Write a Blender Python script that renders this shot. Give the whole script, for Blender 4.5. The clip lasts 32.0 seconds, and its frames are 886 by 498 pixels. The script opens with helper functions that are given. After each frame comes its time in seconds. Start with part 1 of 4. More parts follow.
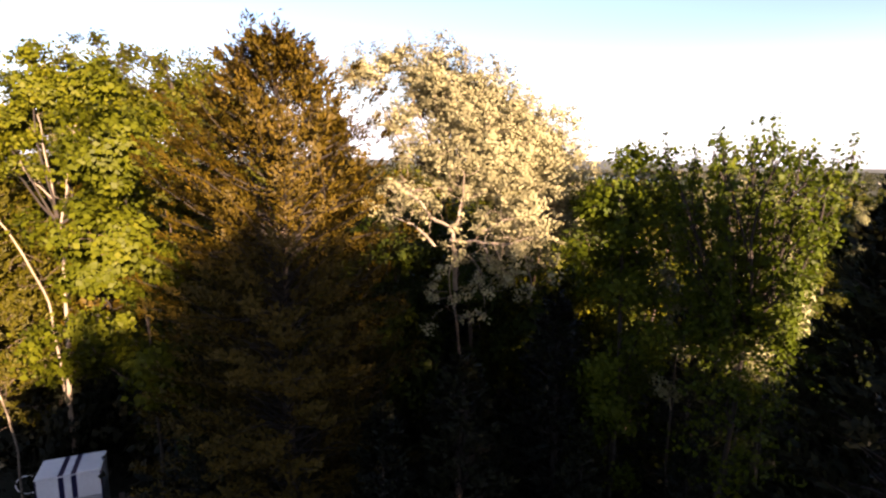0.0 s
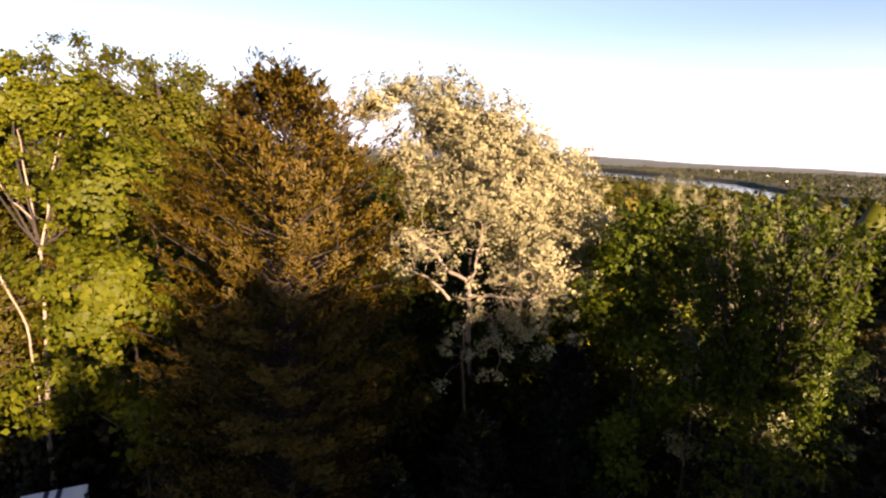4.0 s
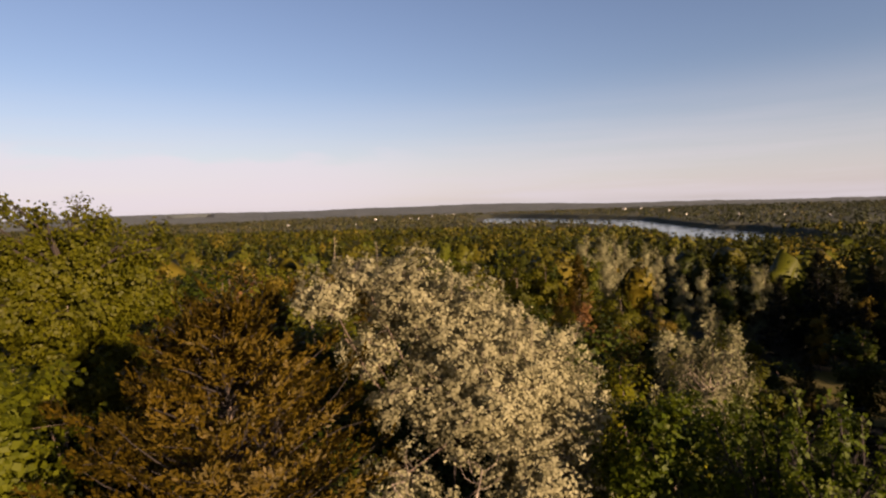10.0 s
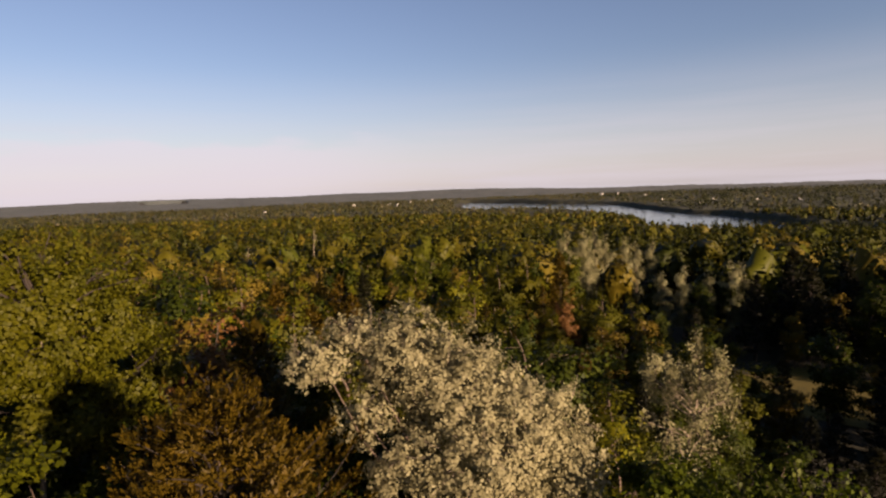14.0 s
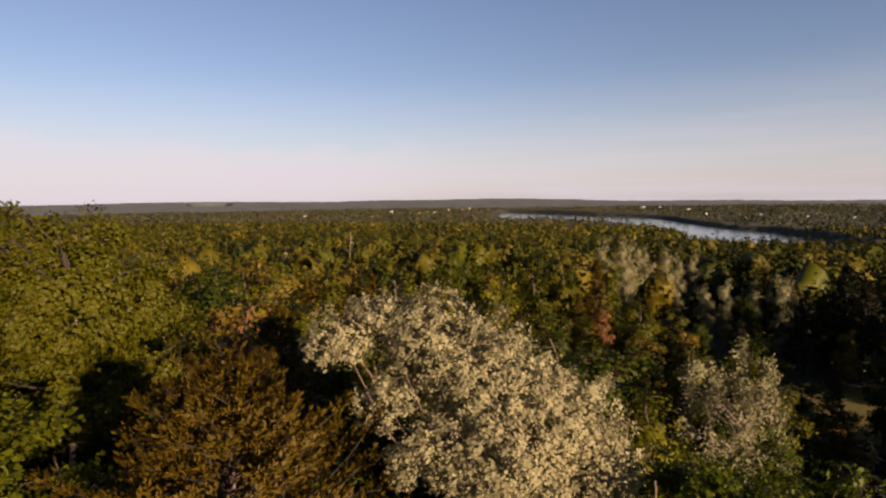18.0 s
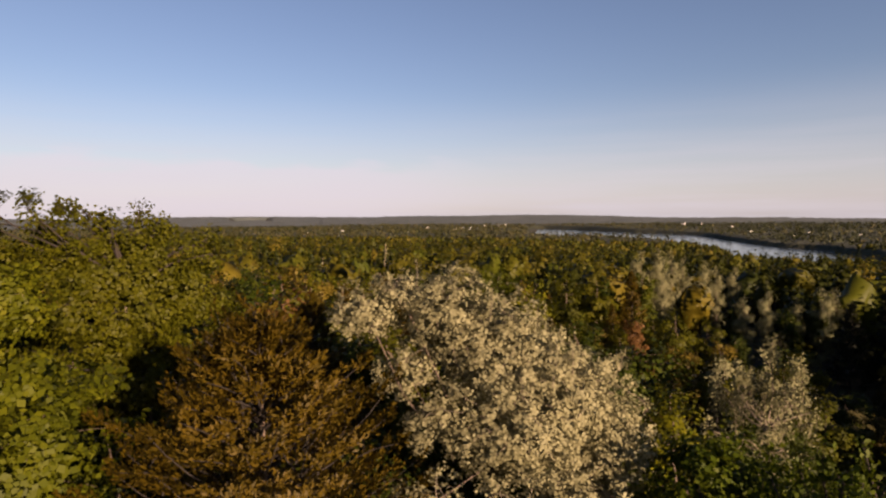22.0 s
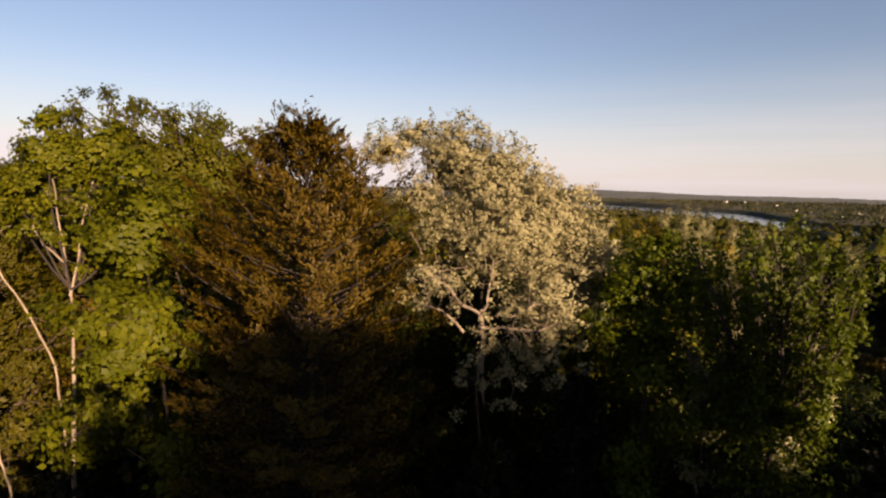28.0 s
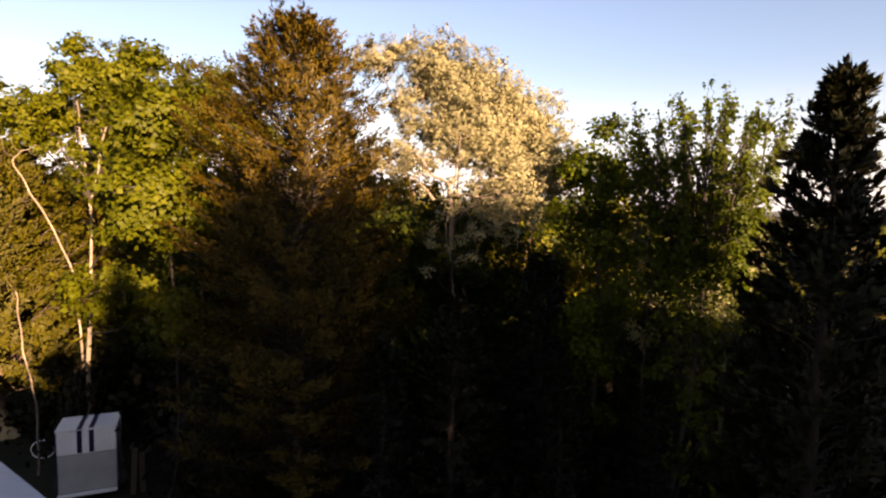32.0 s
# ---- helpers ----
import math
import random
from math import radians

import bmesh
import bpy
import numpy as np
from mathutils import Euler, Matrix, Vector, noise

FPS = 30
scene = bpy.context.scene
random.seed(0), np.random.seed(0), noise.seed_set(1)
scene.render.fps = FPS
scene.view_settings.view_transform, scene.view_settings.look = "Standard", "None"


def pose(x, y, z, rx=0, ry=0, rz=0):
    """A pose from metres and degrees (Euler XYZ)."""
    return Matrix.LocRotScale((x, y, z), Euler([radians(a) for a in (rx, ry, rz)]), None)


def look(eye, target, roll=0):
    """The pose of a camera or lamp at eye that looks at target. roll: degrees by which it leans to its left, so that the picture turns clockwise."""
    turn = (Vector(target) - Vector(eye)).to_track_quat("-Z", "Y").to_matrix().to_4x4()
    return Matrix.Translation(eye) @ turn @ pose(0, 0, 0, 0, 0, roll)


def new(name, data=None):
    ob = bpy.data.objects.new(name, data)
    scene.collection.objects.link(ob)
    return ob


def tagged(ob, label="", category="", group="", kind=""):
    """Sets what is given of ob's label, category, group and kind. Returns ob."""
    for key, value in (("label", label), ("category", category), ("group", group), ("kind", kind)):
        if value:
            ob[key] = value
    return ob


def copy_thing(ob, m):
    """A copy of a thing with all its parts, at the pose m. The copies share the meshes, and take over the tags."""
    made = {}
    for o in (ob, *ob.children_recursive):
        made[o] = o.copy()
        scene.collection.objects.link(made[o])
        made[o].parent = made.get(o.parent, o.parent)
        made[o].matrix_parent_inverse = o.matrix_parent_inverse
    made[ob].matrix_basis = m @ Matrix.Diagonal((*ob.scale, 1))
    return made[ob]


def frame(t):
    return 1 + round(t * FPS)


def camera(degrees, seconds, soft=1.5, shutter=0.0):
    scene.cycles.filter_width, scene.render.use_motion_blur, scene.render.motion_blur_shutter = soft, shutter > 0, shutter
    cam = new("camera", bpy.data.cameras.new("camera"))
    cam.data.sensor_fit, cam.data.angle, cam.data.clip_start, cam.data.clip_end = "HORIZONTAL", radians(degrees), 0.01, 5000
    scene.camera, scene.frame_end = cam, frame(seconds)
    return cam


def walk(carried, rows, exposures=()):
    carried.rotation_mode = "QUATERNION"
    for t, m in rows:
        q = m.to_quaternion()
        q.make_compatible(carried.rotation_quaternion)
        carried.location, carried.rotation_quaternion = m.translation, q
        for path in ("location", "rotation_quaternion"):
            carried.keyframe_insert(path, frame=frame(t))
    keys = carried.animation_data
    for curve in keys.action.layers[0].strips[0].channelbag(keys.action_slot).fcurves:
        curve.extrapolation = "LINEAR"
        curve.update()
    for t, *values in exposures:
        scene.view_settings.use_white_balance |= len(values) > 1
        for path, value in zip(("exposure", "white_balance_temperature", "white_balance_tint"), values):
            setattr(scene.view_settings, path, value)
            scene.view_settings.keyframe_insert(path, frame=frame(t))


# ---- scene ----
cam = camera(77.0, 32.0, soft=2.3)
# seconds, eye in metres, turn in degrees
PATH = [
    (0.0, 0.090, 0.797, 12.328, 81.07, -0.50, 0.51),
    (0.5, -0.029, 0.872, 12.409, 81.22, -1.55, 1.11),
    (1.0, -0.150, 1.055, 12.600, 82.64, -2.92, 1.61),
    (1.5, -0.265, 1.199, 12.792, 83.33, -3.54, 1.74),
    (2.0, -0.403, 1.322, 12.937, 84.07, -2.45, 1.47),
    (2.5, -0.522, 1.425, 13.033, 84.16, -0.13, 0.94),
    (4.5, -0.852, 1.721, 13.865, 79.42, -3.58, -2.83),
    (5.0, -0.929, 1.951, 14.115, 80.34, -4.36, -4.16),
    (5.5, -0.977, 2.263, 14.313, 81.57, -2.94, -5.43),
    (6.0, -1.055, 2.553, 14.491, 82.93, -0.45, -6.86),
    (6.5, -1.141, 2.801, 14.707, 83.96, 1.12, -7.39),
    (7.0, -1.218, 3.038, 14.929, 84.92, 1.36, -7.57),
    (7.5, -1.294, 3.251, 15.174, 85.69, 0.83, -7.73),
    (8.0, -1.358, 3.453, 15.472, 86.13, 0.43, -7.95),
    (8.5, -1.401, 3.643, 15.781, 86.63, 1.21, -8.46),
    (9.0, -1.491, 3.815, 16.126, 86.62, 2.20, -9.07),
    (9.5, -1.603, 3.970, 16.487, 85.58, 2.19, -9.73),
    (10.0, -1.686, 4.100, 16.846, 85.64, 2.10, -9.61),
    (10.5, -1.750, 4.226, 17.190, 85.65, 1.64, -9.83),
    (11.0, -1.835, 4.327, 17.516, 85.67, 4.64, -10.24),
    (11.5, -1.886, 4.383, 17.758, 85.28, 4.49, -10.47),
    (12.0, -1.914, 4.439, 17.993, 84.29, 2.96, -10.58),
    (12.5, -1.939, 4.498, 18.180, 84.05, 2.18, -10.44),
    (13.0, -1.940, 4.557, 18.343, 83.67, 1.86, -10.61),
    (13.5, -1.941, 4.611, 18.463, 83.86, 2.27, -11.13),
    (14.0, -1.914, 4.662, 18.550, 84.04, 2.28, -11.80),
    (14.5, -1.907, 4.731, 18.603, 84.69, 2.16, -12.74),
    (16.5, -1.802, 5.018, 18.270, 84.82, 1.74, -10.95),
    (17.0, -1.762, 5.046, 18.151, 84.50, 1.26, -10.06),
    (17.5, -1.713, 5.083, 17.995, 84.46, 0.95, -8.90),
    (18.0, -1.681, 5.159, 17.828, 85.03, 0.85, -7.94),
    (18.5, -1.666, 5.270, 17.664, 85.79, 1.30, -6.85),
    (19.0, -1.659, 5.360, 17.516, 85.78, 2.05, -5.94),
    (19.5, -1.648, 5.396, 17.408, 86.54, 2.13, -4.85),
    (20.0, -1.623, 5.350, 17.339, 87.52, 2.09, -4.00),
    (20.5, -1.578, 5.196, 17.270, 88.28, 2.11, -3.60),
    (21.0, -1.523, 4.957, 17.220, 88.70, 2.07, -3.62),
    (21.5, -1.468, 4.659, 17.151, 88.47, 1.55, -3.85),
    (22.0, -1.415, 4.320, 17.064, 86.70, 0.56, -4.25),
    (22.5, -1.399, 3.967, 16.957, 85.72, -0.02, -5.12),
    (23.0, -1.389, 3.627, 16.816, 86.06, 1.01, -5.22),
    (23.5, -1.377, 3.287, 16.623, 86.64, 3.20, -5.17),
    (24.0, -1.395, 2.959, 16.394, 86.69, 4.39, -5.04),
    (24.5, -1.404, 2.592, 16.127, 85.51, 4.55, -4.68),
    (25.0, -1.372, 2.194, 15.828, 84.24, 3.89, -4.23),
    (25.5, -1.276, 1.908, 15.494, 83.71, 3.53, -3.70),
    (27.5, -0.944, 1.147, 14.018, 83.97, -0.50, -1.29),
    (28.0, -0.874, 0.897, 13.696, 83.81, -0.90, -0.67),
    (28.5, -0.798, 0.608, 13.340, 83.75, 1.18, -0.53),
    (29.0, -0.740, 0.311, 12.984, 83.95, 1.79, -0.57),
    (29.5, -0.686, 0.045, 12.579, 84.01, 2.31, -0.27),
    (30.0, -0.588, -0.200, 12.154, 83.79, 2.00, 0.18),
    (30.5, -0.474, -0.428, 11.705, 84.65, 1.17, 0.75),
    (31.0, -0.320, -0.631, 11.262, 84.94, 0.71, 1.02),
    (31.5, -0.088, -0.898, 10.826, 85.06, -0.13, 0.80),
    (32.0, 0.173, -1.187, 10.369, 85.00, -1.50, 0.49),
]
EXPOSURES = [(0.0, 3.42, 7050, 33), (2.0, 3.52, 7000, 34), (4.5, 3.00, 7200, 32), (6.0, 2.81, 7420, 31), (7.0, 2.55, 7350, 31), (9.0, 2.02, 7220, 32), (13.0, 1.90, 7120, 32), (20.0, 1.88, 7120, 32), (23.0, 1.88, 7120, 32), (25.0, 1.78, 7120, 32), (28.0, 2.13, 7600, 30), (30.0, 2.58, 7800, 31), (32.0, 3.05, 8300, 33)]
walk(cam, [(t, pose(x, y, z, rx, ry, rz)) for t, x, y, z, rx, ry, rz in PATH], EXPOSURES)

# ---- world, sun, exposure ----
SUN_AZ, SUN_EL = 150.0, 13.0          # degrees from +y towards +x; above the horizon
SUN_DIR = Vector((math.sin(radians(SUN_AZ)) * math.cos(radians(SUN_EL)), math.cos(radians(SUN_AZ)) * math.cos(radians(SUN_EL)), math.sin(radians(SUN_EL))))
world = bpy.data.worlds.new("sky")
scene.world = world
world.use_nodes = True
wn, wl = world.node_tree.nodes, world.node_tree.links
wn.clear()
w_out, w_bg, w_sky = wn.new("ShaderNodeOutputWorld"), wn.new("ShaderNodeBackground"), wn.new("ShaderNodeTexSky")
w_sky.sky_type, w_sky.sun_disc = "NISHITA", False
w_sky.sun_elevation, w_sky.sun_rotation = radians(SUN_EL), radians(SUN_AZ)
w_sky.air_density, w_sky.dust_density, w_sky.ozone_density = 1.0, 0.6, 2.6
w_bg.inputs["Strength"].default_value = 0.035
# thin cloud banks low over the horizon
w_co, w_map, w_noise, w_ramp = wn.new("ShaderNodeTexCoord"), wn.new("ShaderNodeMapping"), wn.new("ShaderNodeTexNoise"), wn.new("ShaderNodeValToRGB")
w_map.inputs["Scale"].default_value = (1.3, 1.3, 22.0)
w_noise.inputs["Scale"].default_value, w_noise.inputs["Detail"].default_value = 1.7, 5.0
w_ramp.color_ramp.elements[0].position, w_ramp.color_ramp.elements[1].position = 0.38, 0.62
w_sep, w_band, w_mul, w_mix = wn.new("ShaderNodeSeparateXYZ"), wn.new("ShaderNodeMapRange"), wn.new("ShaderNodeMath"), wn.new("ShaderNodeMixRGB")
w_band.inputs["From Min"].default_value, w_band.inputs["From Max"].default_value = 0.23, -0.02
w_band.interpolation_type = "SMOOTHSTEP"
w_mul.operation = "MULTIPLY"
w_mix.inputs["Color2"].default_value = (4.85, 5.25, 5.65, 1)
wl.new(w_co.outputs["Generated"], w_map.inputs["Vector"])
wl.new(w_map.outputs["Vector"], w_noise.inputs["Vector"])
wl.new(w_noise.outputs["Fac"], w_ramp.inputs["Fac"])
wl.new(w_co.outputs["Generated"], w_sep.inputs["Vector"])
wl.new(w_sep.outputs["Z"], w_band.inputs["Value"])
w_soft = wn.new("ShaderNodeMapRange")
w_soft.inputs["To Min"].default_value, w_soft.inputs["To Max"].default_value = 0.62, 0.86
wl.new(w_ramp.outputs["Color"], w_soft.inputs["Value"])
wl.new(w_soft.outputs["Result"], w_mul.inputs[0])
wl.new(w_band.outputs["Result"], w_mul.inputs[1])
wl.new(w_mul.outputs["Value"], w_mix.inputs["Fac"])
wl.new(w_sky.outputs["Color"], w_mix.inputs["Color1"])
# a pale bank of cloud with a lumpy top, low in the west and north
b_map, b_noise, b_edge, b_top, b_side, b_mul, b_mix = wn.new("ShaderNodeMapping"), wn.new("ShaderNodeTexNoise"), wn.new("ShaderNodeMath"), wn.new("ShaderNodeMapRange"), wn.new("ShaderNodeMapRange"), wn.new("ShaderNodeMath"), wn.new("ShaderNodeMixRGB")
b_map.inputs["Scale"].default_value = (6.0, 6.0, 26.0)
b_noise.inputs["Scale"].default_value, b_noise.inputs["Detail"].default_value = 1.2, 6.0
b_edge.operation = "MULTIPLY_ADD"
b_edge.inputs[1].default_value = 0.09
b_top.interpolation_type = b_side.interpolation_type = "SMOOTHSTEP"
b_top.inputs["From Min"].default_value, b_top.inputs["From Max"].default_value = 0.146, 0.124
b_side.inputs["From Min"].default_value, b_side.inputs["From Max"].default_value = 0.24, -0.12
b_side.inputs["To Max"].default_value = 0.55
b_mul.operation = "MULTIPLY"
b_mix.inputs["Color2"].default_value = (5.3, 5.65, 6.1, 1)
wl.new(w_co.outputs["Generated"], b_map.inputs["Vector"])
wl.new(b_map.outputs["Vector"], b_noise.inputs["Vector"])
wl.new(b_noise.outputs["Fac"], b_edge.inputs[0])
wl.new(w_sep.outputs["Z"], b_edge.inputs[2])
wl.new(b_edge.outputs["Value"], b_top.inputs["Value"])
wl.new(w_sep.outputs["X"], b_side.inputs["Value"])
wl.new(b_top.outputs["Result"], b_mul.inputs[0])
wl.new(b_side.outputs["Result"], b_mul.inputs[1])
wl.new(b_mul.outputs["Value"], b_mix.inputs["Fac"])
wl.new(w_mix.outputs["Color"], b_mix.inputs["Color1"])
wl.new(b_mix.outputs["Color"], w_bg.inputs["Color"])
wl.new(w_bg.outputs["Background"], w_out.inputs["Surface"])
sun = new("sun", bpy.data.lights.new("sun", "SUN"))
sun.data.energy, sun.data.angle, sun.data.color = 5.0, radians(0.6), (1.0, 0.80, 0.55)
sun.matrix_world = look((90, -80, 60), Vector((90, -80, 60)) - SUN_DIR)

# ---- materials ----


def material(name, rough=0.8, spec=0.3):
    mat = bpy.data.materials.new(name)
    mat.use_nodes = True
    n, l = mat.node_tree.nodes, mat.node_tree.links
    b = n["Principled BSDF"]
    b.inputs["Roughness"].default_value = rough
    b.inputs["Specular IOR Level"].default_value = spec
    return mat, n, l, b


def ramp(n, stops):
    r = n.new("ShaderNodeValToRGB")
    e = r.color_ramp.elements
    while len(e) < len(stops):
        e.new(0.5)
    for q, (at, c) in zip(e, stops):
        q.position, q.color = at, (*c, 1)
    return r


def leaf_material(name, stops, through_light=0.35, tree_tint=False, rough=0.55):
    """Foliage: hue varies from leaf to leaf (or from tree to tree), some light shines through."""
    mat, n, l, b = material(name, rough, 0.1)
    geo = n.new("ShaderNodeNewGeometry")
    r = ramp(n, stops)
    if tree_tint:
        a = n.new("ShaderNodeAttribute")
        a.attribute_name = "tint"
        m1 = n.new("ShaderNodeMath")
        m1.operation = "MULTIPLY_ADD"
        m1.inputs[1].default_value = 0.09
        l.new(geo.outputs["Random Per Island"], m1.inputs[0])
        l.new(a.outputs["Fac"], m1.inputs[2])
        l.new(m1.outputs["Value"], r.inputs["Fac"])
    else:
        tex = n.new("ShaderNodeTexNoise")
        tex.inputs["Scale"].default_value, tex.inputs["Detail"].default_value = 1.1, 3.0
        m1 = n.new("ShaderNodeMath")
        m1.operation = "MULTIPLY_ADD"
        m1.inputs[1].default_value = 0.34
        m2 = n.new("ShaderNodeMath")
        m2.operation = "MULTIPLY"
        m2.inputs[1].default_value = 0.72
        inf, m3 = n.new("ShaderNodeObjectInfo"), n.new("ShaderNodeMath")
        m3.operation = "MULTIPLY_ADD"
        m3.inputs[1].default_value, m3.inputs[2].default_value = 0.55, -0.26
        m4 = n.new("ShaderNodeMath")
        m4.operation = "ADD"
        l.new(inf.outputs["Random"], m3.inputs[0])
        l.new(m3.outputs["Value"], m4.inputs[1])
        co = n.new("ShaderNodeTexCoord")
        l.new(co.outputs["Object"], tex.inputs["Vector"])
        l.new(tex.outputs["Fac"], m2.inputs[0])
        l.new(geo.outputs["Random Per Island"], m1.inputs[0])
        l.new(m2.outputs["Value"], m4.inputs[0])
        l.new(m4.outputs["Value"], m1.inputs[2])
        l.new(m1.outputs["Value"], r.inputs["Fac"])
    tr, mix = n.new("ShaderNodeBsdfTranslucent"), n.new("ShaderNodeMixShader")
    mix.inputs["Fac"].default_value = through_light
    l.new(r.outputs["Color"], b.inputs["Base Color"])
    l.new(r.outputs["Color"], tr.inputs["Color"])
    l.new(b.outputs["BSDF"], mix.inputs[1])
    l.new(tr.outputs["BSDF"], mix.inputs[2])
    l.new(mix.outputs["Shader"], n["Material Output"].inputs["Surface"])
    return mat


def surface(name, stops, scale, rough=0.85, bump=0.3, stretch=(1, 1, 1), spec=0.3, metal=0.0, bump_dist=0.02):
    """A plain surface with variation at two scales and fine relief."""
    mat, n, l, b = material(name, rough, spec)
    b.inputs["Metallic"].default_value = metal
    co, mp = n.new("ShaderNodeTexCoord"), n.new("ShaderNodeMapping")
    mp.inputs["Scale"].default_value = stretch
    t1, t2, mx, r, bp = n.new("ShaderNodeTexNoise"), n.new("ShaderNodeTexNoise"), n.new("ShaderNodeMath"), ramp(n, stops), n.new("ShaderNodeBump")
    t1.inputs["Scale"].default_value, t1.inputs["Detail"].default_value = scale, 6.0
    t2.inputs["Scale"].default_value, t2.inputs["Detail"].default_value = scale * 9, 4.0
    mx.operation = "MULTIPLY_ADD"
    mx.inputs[1].default_value = 0.45
    sub = n.new("ShaderNodeMath")
    sub.operation = "MULTIPLY_ADD"
    sub.inputs[1].default_value, sub.inputs[2].default_value = 0.8, -0.12
    l.new(co.outputs["Object"], mp.inputs["Vector"])
    for t in (t1, t2):
        l.new(mp.outputs["Vector"], t.inputs["Vector"])
    l.new(t1.outputs["Fac"], sub.inputs[0])
    l.new(t2.outputs["Fac"], mx.inputs[0])
    l.new(sub.outputs["Value"], mx.inputs[2])
    l.new(mx.outputs["Value"], r.inputs["Fac"])
    l.new(r.outputs["Color"], b.inputs["Base Color"])
    bp.inputs["Strength"].default_value, bp.inputs["Distance"].default_value = bump, bump_dist
    l.new(t2.outputs["Fac"], bp.inputs["Height"])
    l.new(bp.outputs["Normal"], b.inputs["Normal"])
    return mat


M_CEDAR = leaf_material("cedar_foliage", [(0.0, (0.0098, 0.0088, 0.0008)), (0.45, (0.0279, 0.0204, 0.0011)), (1.0, (0.0564, 0.0349, 0.0017))], 0.2)
M_HEDGE = leaf_material("arborvitae_foliage", [(0.0, (0.0160, 0.0161, 0.0007)), (0.5, (0.0398, 0.0352, 0.0013)), (1.0, (0.0638, 0.0539, 0.0020))], 0.2)
# fir and undergrowth greens cut to near black; shade is in the colour
M_DARKFIR = leaf_material("shade_dark_fir", [(0.0, (0.0020, 0.0028, 0.0007)), (0.5, (0.0046, 0.0056, 0.0013)), (1.0, (0.0092, 0.0092, 0.0020))], 0.15)
M_SHADE_LEAF = leaf_material("shade_dark_leaves", [(0.0, (0.0012, 0.0018, 0.0004)), (0.5, (0.0028, 0.0036, 0.0005)), (1.0, (0.0059, 0.0063, 0.0010))], 0.15)
M_MAPLE = leaf_material("maple_leaves", [(0.0, (0.0216, 0.0293, 0.0014)), (0.5, (0.0525, 0.0593, 0.0023)), (1.0, (0.1051, 0.0996, 0.0033))], 0.4)
M_BIRCH = leaf_material("birch_leaves", [(0.0, (0.0151, 0.0200, 0.0010)), (0.5, (0.0384, 0.0406, 0.0016)), (1.0, (0.0702, 0.0673, 0.0025))], 0.4)
M_GREEN = leaf_material("green_leaves", [(0.0, (0.0074, 0.0131, 0.0009)), (0.5, (0.0187, 0.0273, 0.0015)), (1.0, (0.0408, 0.0474, 0.0022))], 0.38)
M_PEAR = leaf_material("pear_leaves", [(0.0, (0.0115, 0.0205, 0.0010)), (0.5, (0.0294, 0.0431, 0.0015)), (1.0, (0.0643, 0.0746, 0.0025))], 0.38)
M_PALE = leaf_material("white_poplar_leaves", [(0.0, (0.1210, 0.1129, 0.0545)), (0.45, (0.2180, 0.2053, 0.1127)), (1.0, (0.3147, 0.3000, 0.1779))], 0.4)
M_SILVER = leaf_material("silvery_leaves", [(0.0, (0.0767, 0.0766, 0.0366)), (0.5, (0.1329, 0.1287, 0.0617)), (1.0, (0.1943, 0.1961, 0.1009))], 0.3)
M_GOLD = leaf_material("golden_young_leaves", [(0.0, (0.0334, 0.0267, 0.0036)), (0.5, (0.0711, 0.0519, 0.0059)), (1.0, (0.1198, 0.0875, 0.0109))], 0.3)
M_RUSSET = leaf_material("russet_leaves", [(0.0, (0.0388, 0.0174, 0.0062)), (0.5, (0.0660, 0.0310, 0.0093)), (1.0, (0.0932, 0.0466, 0.0124))], 0.3)
WOODS = [(0.0, (0.0113, 0.0160, 0.0018)), (0.2, (0.0281, 0.0294, 0.0020)), (0.4, (0.0485, 0.0417, 0.0025)), (0.6, (0.0307, 0.0376, 0.0025)), (0.8, (0.0638, 0.0493, 0.0034)), (1.0, (0.0868, 0.0697, 0.0110))]
M_WOODS = leaf_material("woodland_leaves", WOODS, 0.25, tree_tint=True)
# woodland greens made greyer with distance: the haze sits in the colour
M_WOODS_FAR = leaf_material("hazed_distant_leaves", [(0.0, (0.0135, 0.0180, 0.0075)), (0.3, (0.0300, 0.0315, 0.0105)), (0.6, (0.0413, 0.0390, 0.0135)), (1.0, (0.0675, 0.0562, 0.0263))], 0.2, tree_tint=True)
M_BARK_PALE = surface("pale_bark", [(0.2, (0.0604, 0.0463, 0.0347)), (0.6, (0.1585, 0.1275, 0.0925)), (0.9, (0.2189, 0.1855, 0.1388))], 3.0, 0.85, 0.6, (1, 1, 0.3))
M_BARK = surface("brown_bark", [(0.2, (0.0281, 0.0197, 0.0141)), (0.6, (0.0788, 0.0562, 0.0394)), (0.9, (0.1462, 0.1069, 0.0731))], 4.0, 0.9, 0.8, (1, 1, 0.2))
# darker copy of the brown bark: the shade on hidden stems is in the colour
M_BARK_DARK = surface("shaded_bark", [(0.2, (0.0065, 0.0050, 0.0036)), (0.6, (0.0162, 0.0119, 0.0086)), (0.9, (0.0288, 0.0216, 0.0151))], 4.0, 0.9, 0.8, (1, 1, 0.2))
# floor cut to near black; the shade under the trees is in the colour
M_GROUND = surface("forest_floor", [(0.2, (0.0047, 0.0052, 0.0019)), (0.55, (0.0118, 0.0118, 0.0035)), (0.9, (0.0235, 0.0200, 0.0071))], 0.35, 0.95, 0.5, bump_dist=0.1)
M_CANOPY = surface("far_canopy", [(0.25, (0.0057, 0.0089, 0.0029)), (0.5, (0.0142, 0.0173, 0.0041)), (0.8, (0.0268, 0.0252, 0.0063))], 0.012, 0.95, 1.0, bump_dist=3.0)
